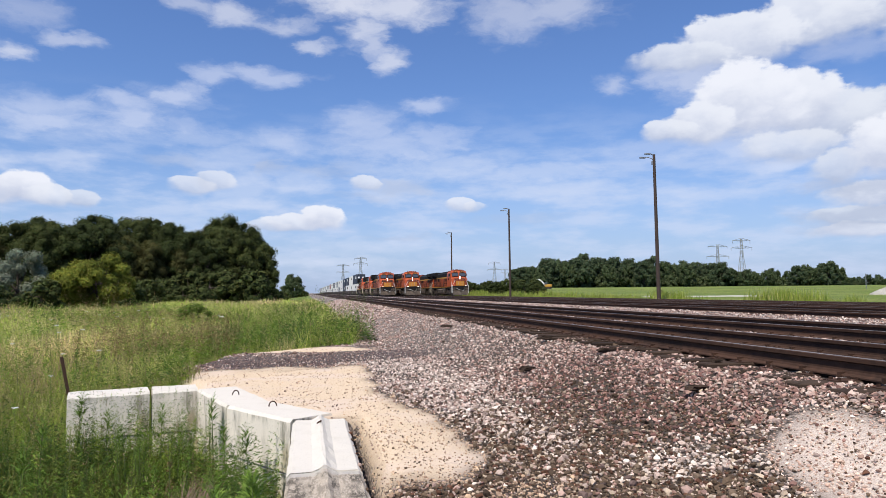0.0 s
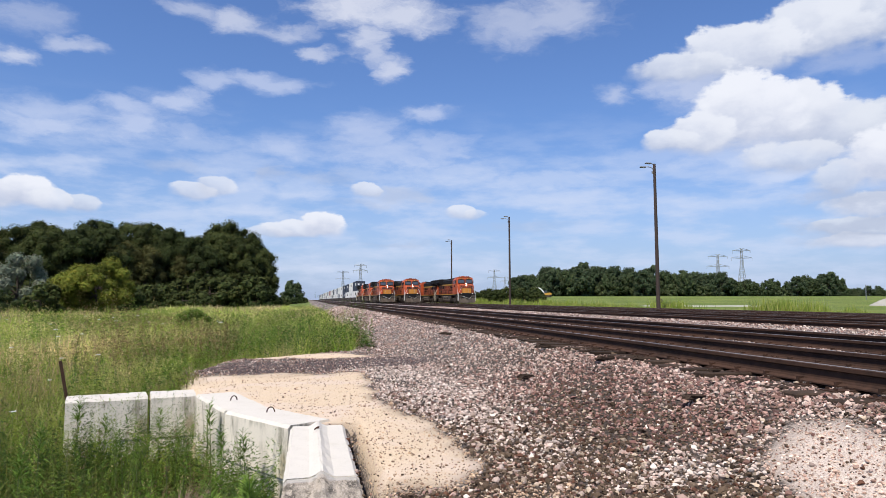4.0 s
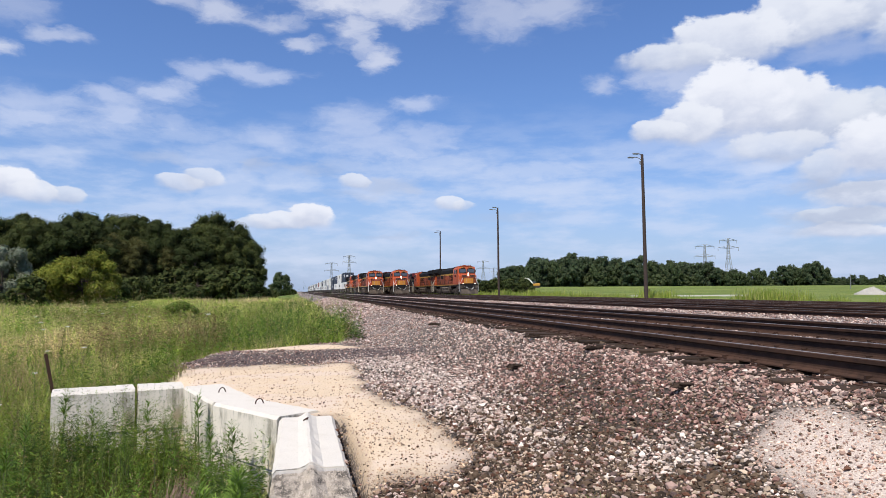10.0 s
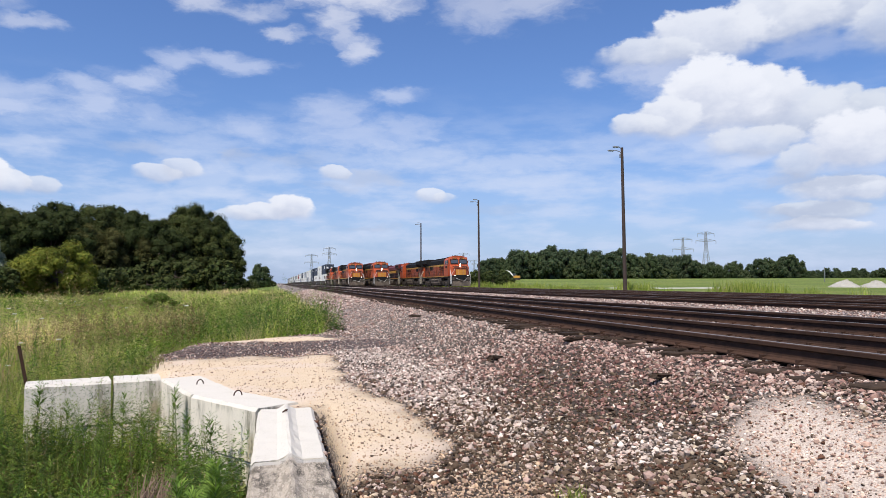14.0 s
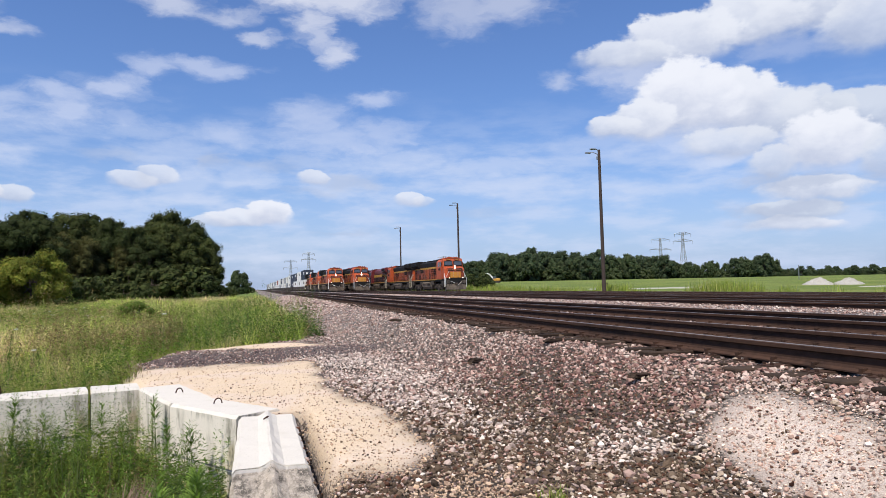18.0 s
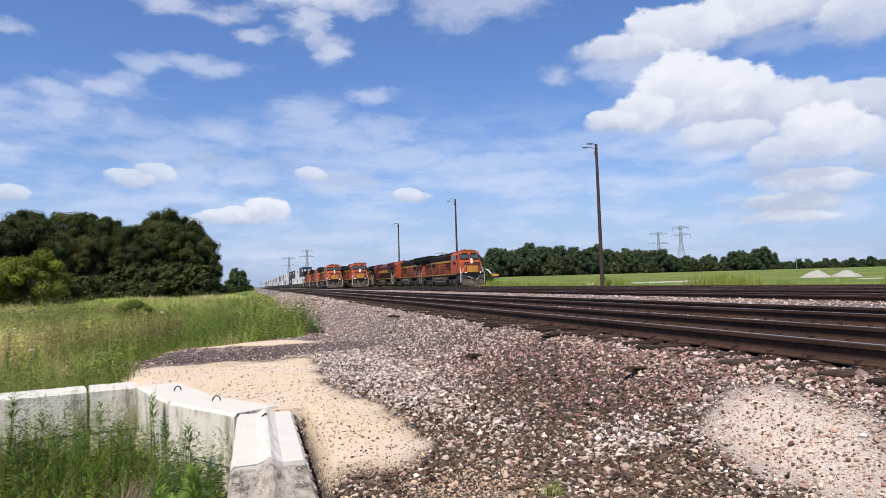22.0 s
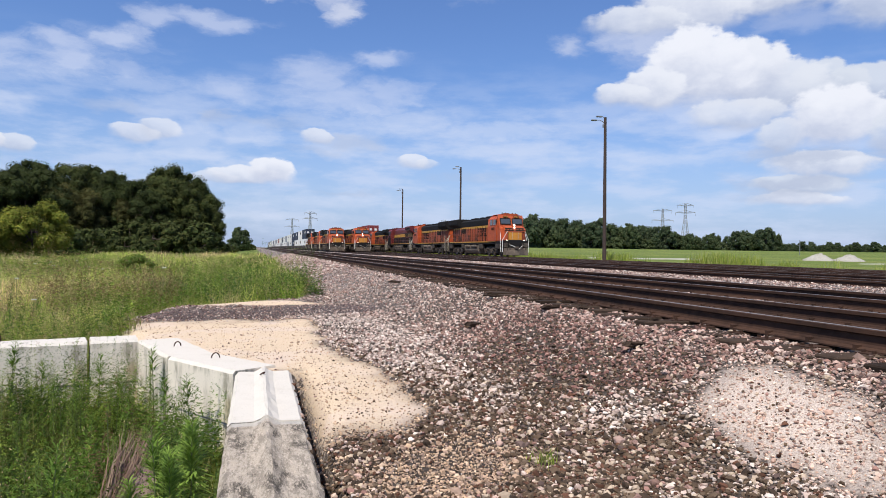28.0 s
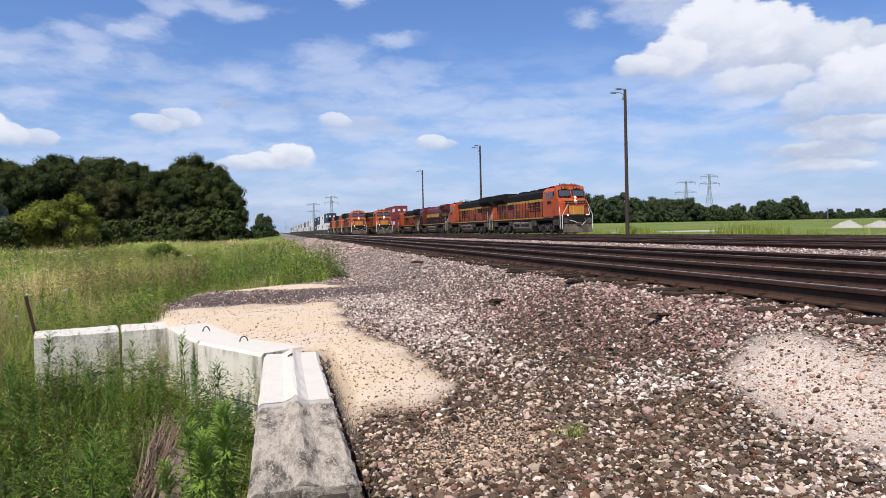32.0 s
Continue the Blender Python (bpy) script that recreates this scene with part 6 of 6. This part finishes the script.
def grass_band(name, seed, n, r0, r1, a0, a1, tall, wide, joints, label, tuft=9):
    """Tufts of blades between two distances, brighter and drier in patches; shade is put into their tint."""
    rng = np.random.default_rng(seed)
    m = n // tuft
    r = np.sqrt(rng.uniform(r0 * r0, r1 * r1, m)) if r1 < 20 else np.exp(rng.uniform(math.log(r0), math.log(r1), m))
    az = np.radians(rng.uniform(a0, a1, m))
    x, y = r * np.sin(az), r * np.cos(az)
    leafy = (y > 18.6) & (y < 27) & (x > -2.8) | (y > 17.5) & (y < 26) & (x > -6.2) & (x < -2.2)
    keep = (covers(x, y)[3] > 0.45) & ~in_wall(x, y) & (x < 20) & (~leafy | (rng.uniform(size=m) < 0.3))
    x, y, r = x[keep], y[keep], r[keep]
    m = len(x)
    patchy = np.clip(wobble(x, y, 2.6, 3) + 0.7 * wobble(x, y, 0.8, 9), -1.6, 1.6)
    shade = np.clip((patchy + 1.6) / 3.2 * 5 + rng.normal(0, 0.9, m), 0, 4.99).astype(int)
    drift = relief(x, y)
    dry = 0.22 + 0.55 * smooth(wobble(x, y * 0.3, 3.0, 12), -0.2, 0.8) * smooth(r, 12, 18) + 0.2 * smooth(wobble(x, y, 1.0, 14), 0.5, 1.0)
    dry = dry + 0.5 * patch(x, y, -3.2, 24.0, 2.4, 4.0, 0.2, 0.5, 6)
    straw = rng.uniform(size=m) < np.where(r < 11, 0.04, dry)
    # hollows between the drifts get their shade as a darker blade colour
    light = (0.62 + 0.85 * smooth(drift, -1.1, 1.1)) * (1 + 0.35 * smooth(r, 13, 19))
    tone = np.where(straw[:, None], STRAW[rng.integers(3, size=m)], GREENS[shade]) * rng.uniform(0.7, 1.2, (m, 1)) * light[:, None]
    h = tall * rng.uniform(0.5, 1.2, m) * (1 + 0.45 * np.clip(drift, -1.2, 1.2))
    h *= np.where(y < 18, 1 - 0.55 * smooth(x, yard_left(y) - 1.9, yard_left(y) - 0.6), 1.0)
    k = np.repeat(np.arange(m), tuft)
    spread = 0.05 + 0.004 * r
    bx, by = x[k] + rng.normal(0, 1, len(k)) * spread[k], y[k] + rng.normal(0, 1, len(k)) * spread[k]
    good = ~in_wall(bx, by) & (bx < yard_left(by) + 0.25)
    k, bx, by = k[good], bx[good], by[good]
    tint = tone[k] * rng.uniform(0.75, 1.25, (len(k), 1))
    # deep shade among the near tufts, put into the blade colour
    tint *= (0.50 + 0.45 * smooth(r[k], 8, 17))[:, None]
    w = wide * rng.uniform(0.6, 1.4, len(k)) * np.maximum(1, r[k] / (14 if joints == 1 else 30))
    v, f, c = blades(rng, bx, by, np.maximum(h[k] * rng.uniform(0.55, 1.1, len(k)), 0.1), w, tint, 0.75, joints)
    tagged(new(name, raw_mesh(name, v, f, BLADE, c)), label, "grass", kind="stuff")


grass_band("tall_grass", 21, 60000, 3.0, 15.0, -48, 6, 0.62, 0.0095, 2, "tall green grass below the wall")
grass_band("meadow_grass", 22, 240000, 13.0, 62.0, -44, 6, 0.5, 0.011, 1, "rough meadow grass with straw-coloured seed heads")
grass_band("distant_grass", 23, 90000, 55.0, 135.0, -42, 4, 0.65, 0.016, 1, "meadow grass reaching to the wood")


def leaf_litter(name, seed, n, r0, r1, tall, size, label):
    """Small leaves and seed heads standing in the grass."""
    rng = np.random.default_rng(seed)
    r = np.exp(rng.uniform(math.log(r0), math.log(r1), n))
    az = np.radians(rng.uniform(-46, 6, n))
    x, y = r * np.sin(az), r * np.cos(az)
    keep = (covers(x, y)[3] > 0.5) & ~in_wall(x, y) & (x < yard_left(y) + 0.1)
    x, y, r = x[keep], y[keep], r[keep]
    n = len(x)
    z = height(x, y) + tall * rng.uniform(0.15, 1.0, n) ** 0.7 * (1 + 0.3 * wobble(x, y, 1.9, 8))
    p = np.stack([x, y, z], 1)
    d = rng.normal(size=(n, 3)) + np.array([0, 0, 1.6])
    d /= np.linalg.norm(d, axis=1, keepdims=True)
    e = np.cross(d, rng.normal(size=(n, 3)))
    e /= np.linalg.norm(e, axis=1, keepdims=True)
    s = (size * rng.uniform(0.5, 1.5, n) * np.maximum(1, r / 16))[:, None]
    v = np.stack([p - d * s * 0.5 - e * s * 0.2, p - d * s * 0.1 + e * s * 0.28, p + d * s * 0.6], 1).reshape(-1, 3)
    # same painted hollow shade for the small leaves
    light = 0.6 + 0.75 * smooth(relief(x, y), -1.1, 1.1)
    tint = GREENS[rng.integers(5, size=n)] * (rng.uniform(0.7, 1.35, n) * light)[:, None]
    # near leaves darkened in colour for the shade between the plants
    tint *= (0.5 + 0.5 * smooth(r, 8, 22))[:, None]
    dry = rng.uniform(size=n) < 0.10 + 0.25 * smooth(wobble(x, y, 3.4, 12), 0.1, 0.9) + 0.5 * patch(x, y, -3.2, 24.0, 2.4, 4.0, 0.2, 0.5, 6)
    tint[dry] = STRAW[rng.integers(3, size=dry.sum())] * rng.uniform(0.7, 1.2, (dry.sum(), 1))
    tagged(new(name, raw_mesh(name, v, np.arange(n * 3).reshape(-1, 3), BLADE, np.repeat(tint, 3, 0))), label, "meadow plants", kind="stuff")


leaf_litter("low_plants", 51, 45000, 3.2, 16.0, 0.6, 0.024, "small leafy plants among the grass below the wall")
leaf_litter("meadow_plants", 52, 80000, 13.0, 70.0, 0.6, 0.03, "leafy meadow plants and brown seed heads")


def spires(rng, x, y, tall, leaves, length, thin, tint):
    """Leafy weeds: each an upright stem ringed by narrow leaves that shorten towards the tip."""
    n = len(x)
    k = np.repeat(np.arange(n), leaves)
    m = len(k)
    base = np.stack([x, y, height(x, y) - 0.02], 1)
    lean = rng.normal(0, 0.09, (n, 2)) * tall[:, None]
    q = rng.uniform(0.06, 1.0, m)
    p = base[k] + np.stack([lean[k, 0] * q * q, lean[k, 1] * q * q, tall[k] * q], 1)
    a = rng.uniform(0, math.tau, m)
    out = np.stack([np.cos(a), np.sin(a), rng.uniform(-0.25, 0.75, m) + 0.5 * (q > 0.85)], 1)
    side = np.stack([-np.sin(a), np.cos(a), 0 * a], 1)
    L = (length[k] * (1.15 - 0.75 * q) * rng.uniform(0.6, 1.25, m))[:, None]
    v = np.stack([p, p + out * L * 0.45 + side * L * thin, p + out * L - np.array([0, 0, 0.25]) * L, p + out * L * 0.45 - side * L * thin], 1).reshape(-1, 3)
    f = np.arange(m * 4).reshape(-1, 4)
    return v, f, np.repeat(tint[k] * rng.uniform(0.75, 1.25, (m, 1)), 4, 0)


# colours of the weeds: fresh green, yellow-green, dark green, reddish brown, straw
HERBS = np.array([(0.12, 0.20, 0.028), (0.22, 0.29, 0.045), (0.058, 0.105, 0.022), (0.17, 0.11, 0.055), (0.34, 0.28, 0.13)])


def weed_stand(name, seed, n, x0, x1, y0, y1, tall, leaves, length, thin, mix, label, lumps=0.55):
    """A stand of leafy weeds over a stretch of ground; mix is the share of each of the five colours."""
    rng = np.random.default_rng(seed)
    c = int(n / 7) + 1
    cx, cy = rng.uniform(x0, x1, c), rng.uniform(y0, y1, c)
    kind = rng.choice(5, c, p=np.array(mix) / sum(mix))
    high = tall * rng.uniform(1 - lumps, 1 + lumps * 0.6, c)
    k = rng.integers(c, size=n)
    spread = 0.10 + 0.012 * cy[k]
    x, y = cx[k] + rng.normal(0, 1, n) * spread, cy[k] + rng.normal(0, 1, n) * spread
    good = ((covers(x, y)[3] > 0.4) & (x < yard_left(y) + 0.15) | (y > 18.9) & (x < yard_left(y) + 0.5) & (x > 0)) & ~in_wall(x, y) & ((np.abs(x + 0.165 * y) > 0.13) | (y < 4.4) | (y > 6.6))
    k, x, y = k[good], x[good], y[good]
    h = high[k] * rng.uniform(0.6, 1.15, len(k)) * (1 + 0.3 * np.clip(relief(x, y), -1.2, 1.2))
    # near weeds keep a darker tint, painted for the shade in the stand
    tint = HERBS[kind[k]] * rng.uniform(0.75, 1.2, (len(k), 1)) * (1 + 0.3 * smooth(np.hypot(x, y), 11, 16))[:, None]
    v, f, tone = spires(rng, x, y, h, leaves, length * rng.uniform(0.7, 1.3, len(k)), thin, tint)
    tagged(new(name, raw_mesh(name, v, f, BLADE, tone)), label, "weeds", kind="stuff")


weed_stand("near_weeds", 61, 1900, -5.2, -0.45, 3.6, 10.6, 0.85, 46, 0.085, 0.12, (5, 1.6, 5, 0.4, 0.15), "dense leafy green weeds below the concrete wall")
weed_stand("wall_weeds", 62, 480, -3.6, -0.8, 8.8, 10.5, 1.25, 64, 0.065, 0.11, (5, 3, 3, 0.4, 0.3), "slender leafy weeds standing before the low wall")
weed_stand("meadow_weeds", 63, 2400, -12.0, -1.4, 11.2, 19.0, 0.9, 26, 0.10, 0.12, (5, 6, 4, 0.6, 1.0), "leafy yellow-green weeds in the near meadow")
weed_stand("brown_weeds", 64, 900, -6.2, -2.2, 17.5, 26.0, 1.3, 28, 0.10, 0.15, (0.6, 0.6, 1.0, 9, 3), "reddish brown seeding weeds in the meadow")
weed_stand("edge_weeds", 65, 1900, -2.8, 1.9, 18.9, 27.0, 1.1, 36, 0.10, 0.11, (5, 2, 8, 0.5, 0.3), "dense fresh green weeds where meadow meets gravel")
weed_stand("field_weeds", 66, 5200, -30.0, 1.0, 24.0, 70.0, 0.95, 14, 0.22, 0.13, (3, 3, 4, 1.2, 2.4), "patchy green and straw-coloured weeds across the meadow")


def build_verge():
    """Weeds along the far side of the tracks."""
    rng = np.random.default_rng(24)
    n = 60000
    y = np.exp(rng.uniform(math.log(14), math.log(200), n))
    x = 30.2 + rng.gamma(2.0, 1.1, n)
    clump = smooth(wobble(x * 0.6, y, 3.1, 4) + 0.6 * wobble(x, y, 1.1, 7), 0.0, 1.2)
    tall = 0.28 + 1.1 * clump * rng.uniform(0.5, 1.1, n)
    tint = GREENS[rng.integers(5, size=n)] * rng.uniform(0.8, 1.25, (n, 1))
    v, f, c = blades(rng, x, y, tall, np.full(n, 0.03) * (1 + y / 40), tint, 0.3, 1)
    tagged(new("verge_weeds", raw_mesh("verge_weeds", v, f, BLADE, c)), "tall weeds and grass along the far side of the tracks", "weeds", kind="stuff")


build_verge()


def build_weed(seed, tall, leaves, length, base, label, thin=0.07):
    """A leafy stem: narrow leaves spiral up it."""
    rng = np.random.default_rng(seed)
    root = tagged(new("weed"), label, "weed", "tall weeds")
    bm = B()
    lean = rng.normal(0, 0.04, 2) * tall
    pts = [Vector((lean[0] * q * q, lean[1] * q * q, tall * q)) for q in (0, 0.35, 0.7, 1.0)]
    for k, (a, b) in enumerate(zip(pts, pts[1:])):
        rod(bm, a, b, 0.009 - 0.0025 * k, 5, 0.0065 - 0.0025 * k)
    part("stem", bm, STEMGREEN, root)
    vs, fs, cs = [], [], []
    for k in range(leaves):
        q = rng.uniform(0.12, 1.0) if k > leaves // 3 else rng.uniform(0.6, 1.0)
        p = Vector((lean[0] * q * q, lean[1] * q * q, tall * q))
        a = k * 2.4 + rng.normal(0, 0.3)
        L = length * (0.55 + 0.6 * math.sin(math.pi * min(1, q * 0.9 + 0.08))) * rng.uniform(0.7, 1.2)
        out = Vector((math.cos(a), math.sin(a), 0))
        side = Vector((-math.sin(a), math.cos(a), 0)) * L * thin
        m = p + out * L * 0.5 + Vector((0, 0, L * (0.45 if q > 0.7 else 0.22)))
        e = p + out * L + Vector((0, 0, L * (0.6 if q > 0.7 else 0.05)))
        o = len(vs)
        vs += [p, m + side, e, m - side]
        fs.append((o, o + 1, o + 2, o + 3))
        cs += [np.array(base) * rng.uniform(0.7, 1.3)] * 4
    crown = new("leaves", raw_mesh("leaves", np.array([tuple(v) for v in vs]), fs, LEAF, np.array(cs)))
    crown.parent = root
    return root


STEMGREEN = material("green stem", (0.12, 0.15, 0.05), (0.10, 0.09, 0.04), 20, 0.7)
WEEDS = [build_weed(100 + k, 1.0, (90, 170, 220, 130, 190)[k], (0.12, 0.07, 0.06, 0.10, 0.07)[k], ((0.10, 0.17, 0.025), (0.14, 0.20, 0.035), (0.07, 0.13, 0.025))[k % 3], "tall leafy green weed growing against the wall") for k in range(5)]
DRY = [build_weed(120 + k, 1.0, 50, 0.07, (0.17, 0.13, 0.075), "dry brown weed stalk in the grass") for k in range(2)]


GOLDENROD = build_weed(131, 1.0, 460, 0.125, (0.19, 0.29, 0.05), "dense feathery green weed standing beside the wall", 0.055)


def build_weeds():
    rng = np.random.default_rng(31)
    spots = [(-0.62, 5.2, 1.15), (-0.5, 5.75, 0.9), (-0.58, 6.4, 0.85), (-0.8, 4.7, 0.8), (-0.75, 7.3, 0.75), (-1.9, 9.7, 0.9), (-2.25, 9.6, 0.8), (-2.9, 9.8, 0.95), (-1.6, 9.2, 0.8),
             (-3.3, 9.6, 1.3), (-3.6, 8.7, 1.2), (-3.1, 7.3, 1.0), (-3.9, 7.0, 1.1), (-1.2, 6.0, 0.75), (-2.2, 6.2, 0.7), (-2.8, 5.6, 0.8), (-1.7, 5.0, 0.7), (-3.4, 5.9, 0.9), (-1.35, 8.4, 0.8)]
    for k in range(190):
        spots.append((rng.uniform(-4.8, -0.62), rng.uniform(4.0, 9.0), rng.uniform(0.5, 1.0)))
    for k in range(26):
        spots.append((rng.uniform(-3.6, -0.9), rng.uniform(9.0, 9.9), rng.uniform(0.8, 1.15)))
    for k in range(26):
        spots.append((rng.uniform(-9, -2.6), rng.uniform(11.5, 19), rng.uniform(0.6, 1.05)))
    for k in range(16):
        spots.append((rng.uniform(-0.6, 1.35), rng.uniform(19.6, 25), rng.uniform(0.7, 1.1)))
    for x, y, s in ((-0.50, 4.95, 1.02), (-0.40, 5.2, 1.12), (-0.62, 5.35, 0.95), (-0.44, 5.6, 1.0), (-0.75, 5.05, 0.8)):
        put_thing(GOLDENROD, Matrix.Translation((x, y, ground_z(x, y) - 0.02)) @ Matrix.Rotation(rng.uniform(0, 6.28), 4, "Z") @ Matrix.Diagonal((s, s, s, 1)))
    for k, (x, y, s) in enumerate(spots):
        if bool(in_wall(np.array([x]), np.array([y]))[0]) or abs(x + 0.165 * y) < 0.2 and 4.0 < y < 6.9:
            continue
        proto = DRY[k % 2] if k > 20 and rng.uniform() < 0.2 else WEEDS[k % 5]
        put_thing(proto, Matrix.Translation((x, y, ground_z(x, y) - 0.02)) @ Matrix.Rotation(rng.uniform(0, 6.28), 4, "Z") @ Matrix.Diagonal((s, s, s, 1)))


build_weeds()


def build_ragweed(seed):
    """A low bush of arching sprigs with paired leaflets."""
    rng = np.random.default_rng(seed)
    root = tagged(new("ragweed"), "low dark green bush with feathery leaves", "weed", "feathery weeds")
    bm = B()
    rod(bm, (0, 0, 0), (0.02, 0.01, 0.4), 0.008, 5, 0.004)
    part("stem", bm, STEMGREEN, root)
    vs, fs, cs = [], [], []
    for k in range(34):
        a = k * 2.4 + rng.normal(0, 0.2)
        z0 = rng.uniform(0.08, 0.42)
        L = rng.uniform(0.16, 0.30)
        out = Vector((math.cos(a), math.sin(a), 0))
        side = Vector((-math.sin(a), math.cos(a), 0))
        shade = rng.uniform(0.7, 1.3)
        for j in range(9):
            q = 0.15 + 0.85 * j / 8
            p = out * L * q + Vector((0, 0, z0 + L * (0.75 * q - 0.7 * q * q)))
            l = L * 0.36 * (1.1 - q) + 0.015
            for sgn in (-1, 1):
                tip = p + side * sgn * l + out * l * 0.7 + Vector((0, 0, rng.normal(0, 0.012)))
                mid = (p + tip) * 0.5
                w = (out - side * sgn * 0.6) * l * 0.2
                o = len(vs)
                vs += [p, mid + w, tip, mid - w]
                fs.append((o, o + 1, o + 2, o + 3))
                cs += [np.array((0.08, 0.14, 0.03)) * shade * rng.uniform(0.8, 1.2)] * 4
    crown = new("leaves", raw_mesh("leaves", np.array([tuple(v) for v in vs]), fs, LEAF, np.array(cs)))
    crown.parent = root
    return root


RAGWEED = [build_ragweed(151), build_ragweed(152)]
_rng = np.random.default_rng(153)
for k in range(75):
    x, y = _rng.uniform(-4.2, -1.0), _rng.uniform(3.9, 5.7)
    s = _rng.uniform(0.5, 0.95)
    if abs(x + 0.165 * y) < 0.3:
        continue
    put_thing(RAGWEED[k % 2], Matrix.Translation((x, y, ground_z(x, y) - 0.02)) @ Matrix.Rotation(k * 1.3, 4, "Z") @ Matrix.Diagonal((s, s, s, 1)))

# pinkish board half buried in the weeds
bm = B()
box(bm, (0, 0, 0), (0.24, 0.9, 0.03), 0.008)
ob = new("weathered_board", mesh_of("weathered_board", bm, material("weathered pinkish board", (0.24, 0.155, 0.14), (0.11, 0.075, 0.065), 6.0, 0.9, bump=0.004, amount=0.7)))
ob.matrix_world = Matrix.Translation((-0.86, 5.95, ground_z(-0.86, 5.95) + 0.3)) @ Matrix.Rotation(0.42, 4, "X") @ Matrix.Rotation(0.5, 4, "Y")
tagged(ob, "weathered pinkish board lying in the weeds", "board")


def build_flower():
    rng = np.random.default_rng(41)
    root = tagged(new("wildflower"), "white flat-topped wildflower above the grass", "wildflower", "white wildflowers")
    bm = B()
    rod(bm, (0, 0, 0), (0.02, 0, 0.95), 0.004, 4)
    part("stem", bm, STEMGREEN, root)
    bm = B()
    for k in range(22):
        a, q = k * 2.4, math.sqrt(k / 22) * 0.05
        box(bm, (0.02 + q * math.cos(a), q * math.sin(a), 0.97 + rng.normal(0, 0.004)), (0.016, 0.016, 0.008))
    part("umbel", bm, WHITE, root)
    return root


FLOWER = build_flower()
_rng = np.random.default_rng(42)
for k in range(46):
    r, az = _rng.uniform(8, 34), radians(_rng.uniform(-34, -6))
    x, y = r * math.sin(az), r * math.cos(az)
    if y > 11.8 or x < -3.8:
        s = _rng.uniform(0.8, 1.05)
        put_thing(FLOWER, Matrix.Translation((x, y, ground_z(x, y))) @ Matrix.Rotation(k, 4, "Z") @ Matrix.Diagonal((s, s, s, 1)))

# sheaf of dead stalks fallen against the weeds
_rng = np.random.default_rng(44)
_n = 120
_foot = np.stack([_rng.normal(-1.06, 0.05, _n), _rng.normal(5.75, 0.1, _n), np.full(_n, -1.5)], 1)
_tip = np.stack([_rng.normal(-0.98, 0.10, _n), _rng.normal(6.8, 0.25, _n), _rng.normal(-1.14, 0.06, _n)], 1)
_side = np.stack([_rng.uniform(0.003, 0.006, _n), np.zeros(_n), np.zeros(_n)], 1)
_sag = (_foot + _tip) / 2 + _rng.normal(0, 0.05, (_n, 3))
v = np.stack([_foot - _side, _foot + _side, _sag + _side, _sag - _side, _tip], 1).reshape(-1, 3)
_o = (np.arange(_n) * 5)[:, None]
f = np.concatenate([_o + np.array([[0, 1, 2]]), _o + np.array([[0, 2, 3]]), _o + np.array([[3, 2, 4]])])
c = np.array([(0.19, 0.12, 0.085), (0.12, 0.075, 0.06), (0.26, 0.19, 0.135)])[_rng.integers(3, size=_n)]
tagged(new("dead_stalk_sheaf", raw_mesh("dead_stalk_sheaf", v, f, BLADE, np.repeat(c, 5, 0))), "sheaf of dead brown stalks fallen among the weeds", "dry weeds", kind="stuff")

# tuft growing through the stones
_rng = np.random.default_rng(43)
_n = 70
v, f, c = blades(_rng, _rng.normal(1.95, 0.05, _n), _rng.normal(4.35, 0.05, _n), _rng.uniform(0.05, 0.16, _n), np.full(_n, 0.006), GREENS[_rng.integers(5, size=_n)] * 1.1, 0.8, 2)
tagged(new("grass_tuft", raw_mesh("grass_tuft", v, f, BLADE, c)), "small grass tuft growing through the gravel", "grass tuft")


def motions():
    """The train on the far track draws nearer and its lead wheels roll."""
    times = [2.0 * k for k in range(17)]
    for ob, back, turn in MOVING:
        z = ob.get("rest_z", 0.0)
        walk(ob, [(t, pose(TRACKS[5], train_y(t) + back, z, 0, 0, turn)) for t in times])
    start = train_y(0)
    steps = [0.4 * k for k in range(81)]
    for w in LEAD_SETS:
        a = w.location.y
        walk(w, [(t, Matrix.Translation((0, a, 0.52)) @ Matrix.Rotation((start - train_y(t)) / 0.52, 4, "X")) for t in steps])


motions()
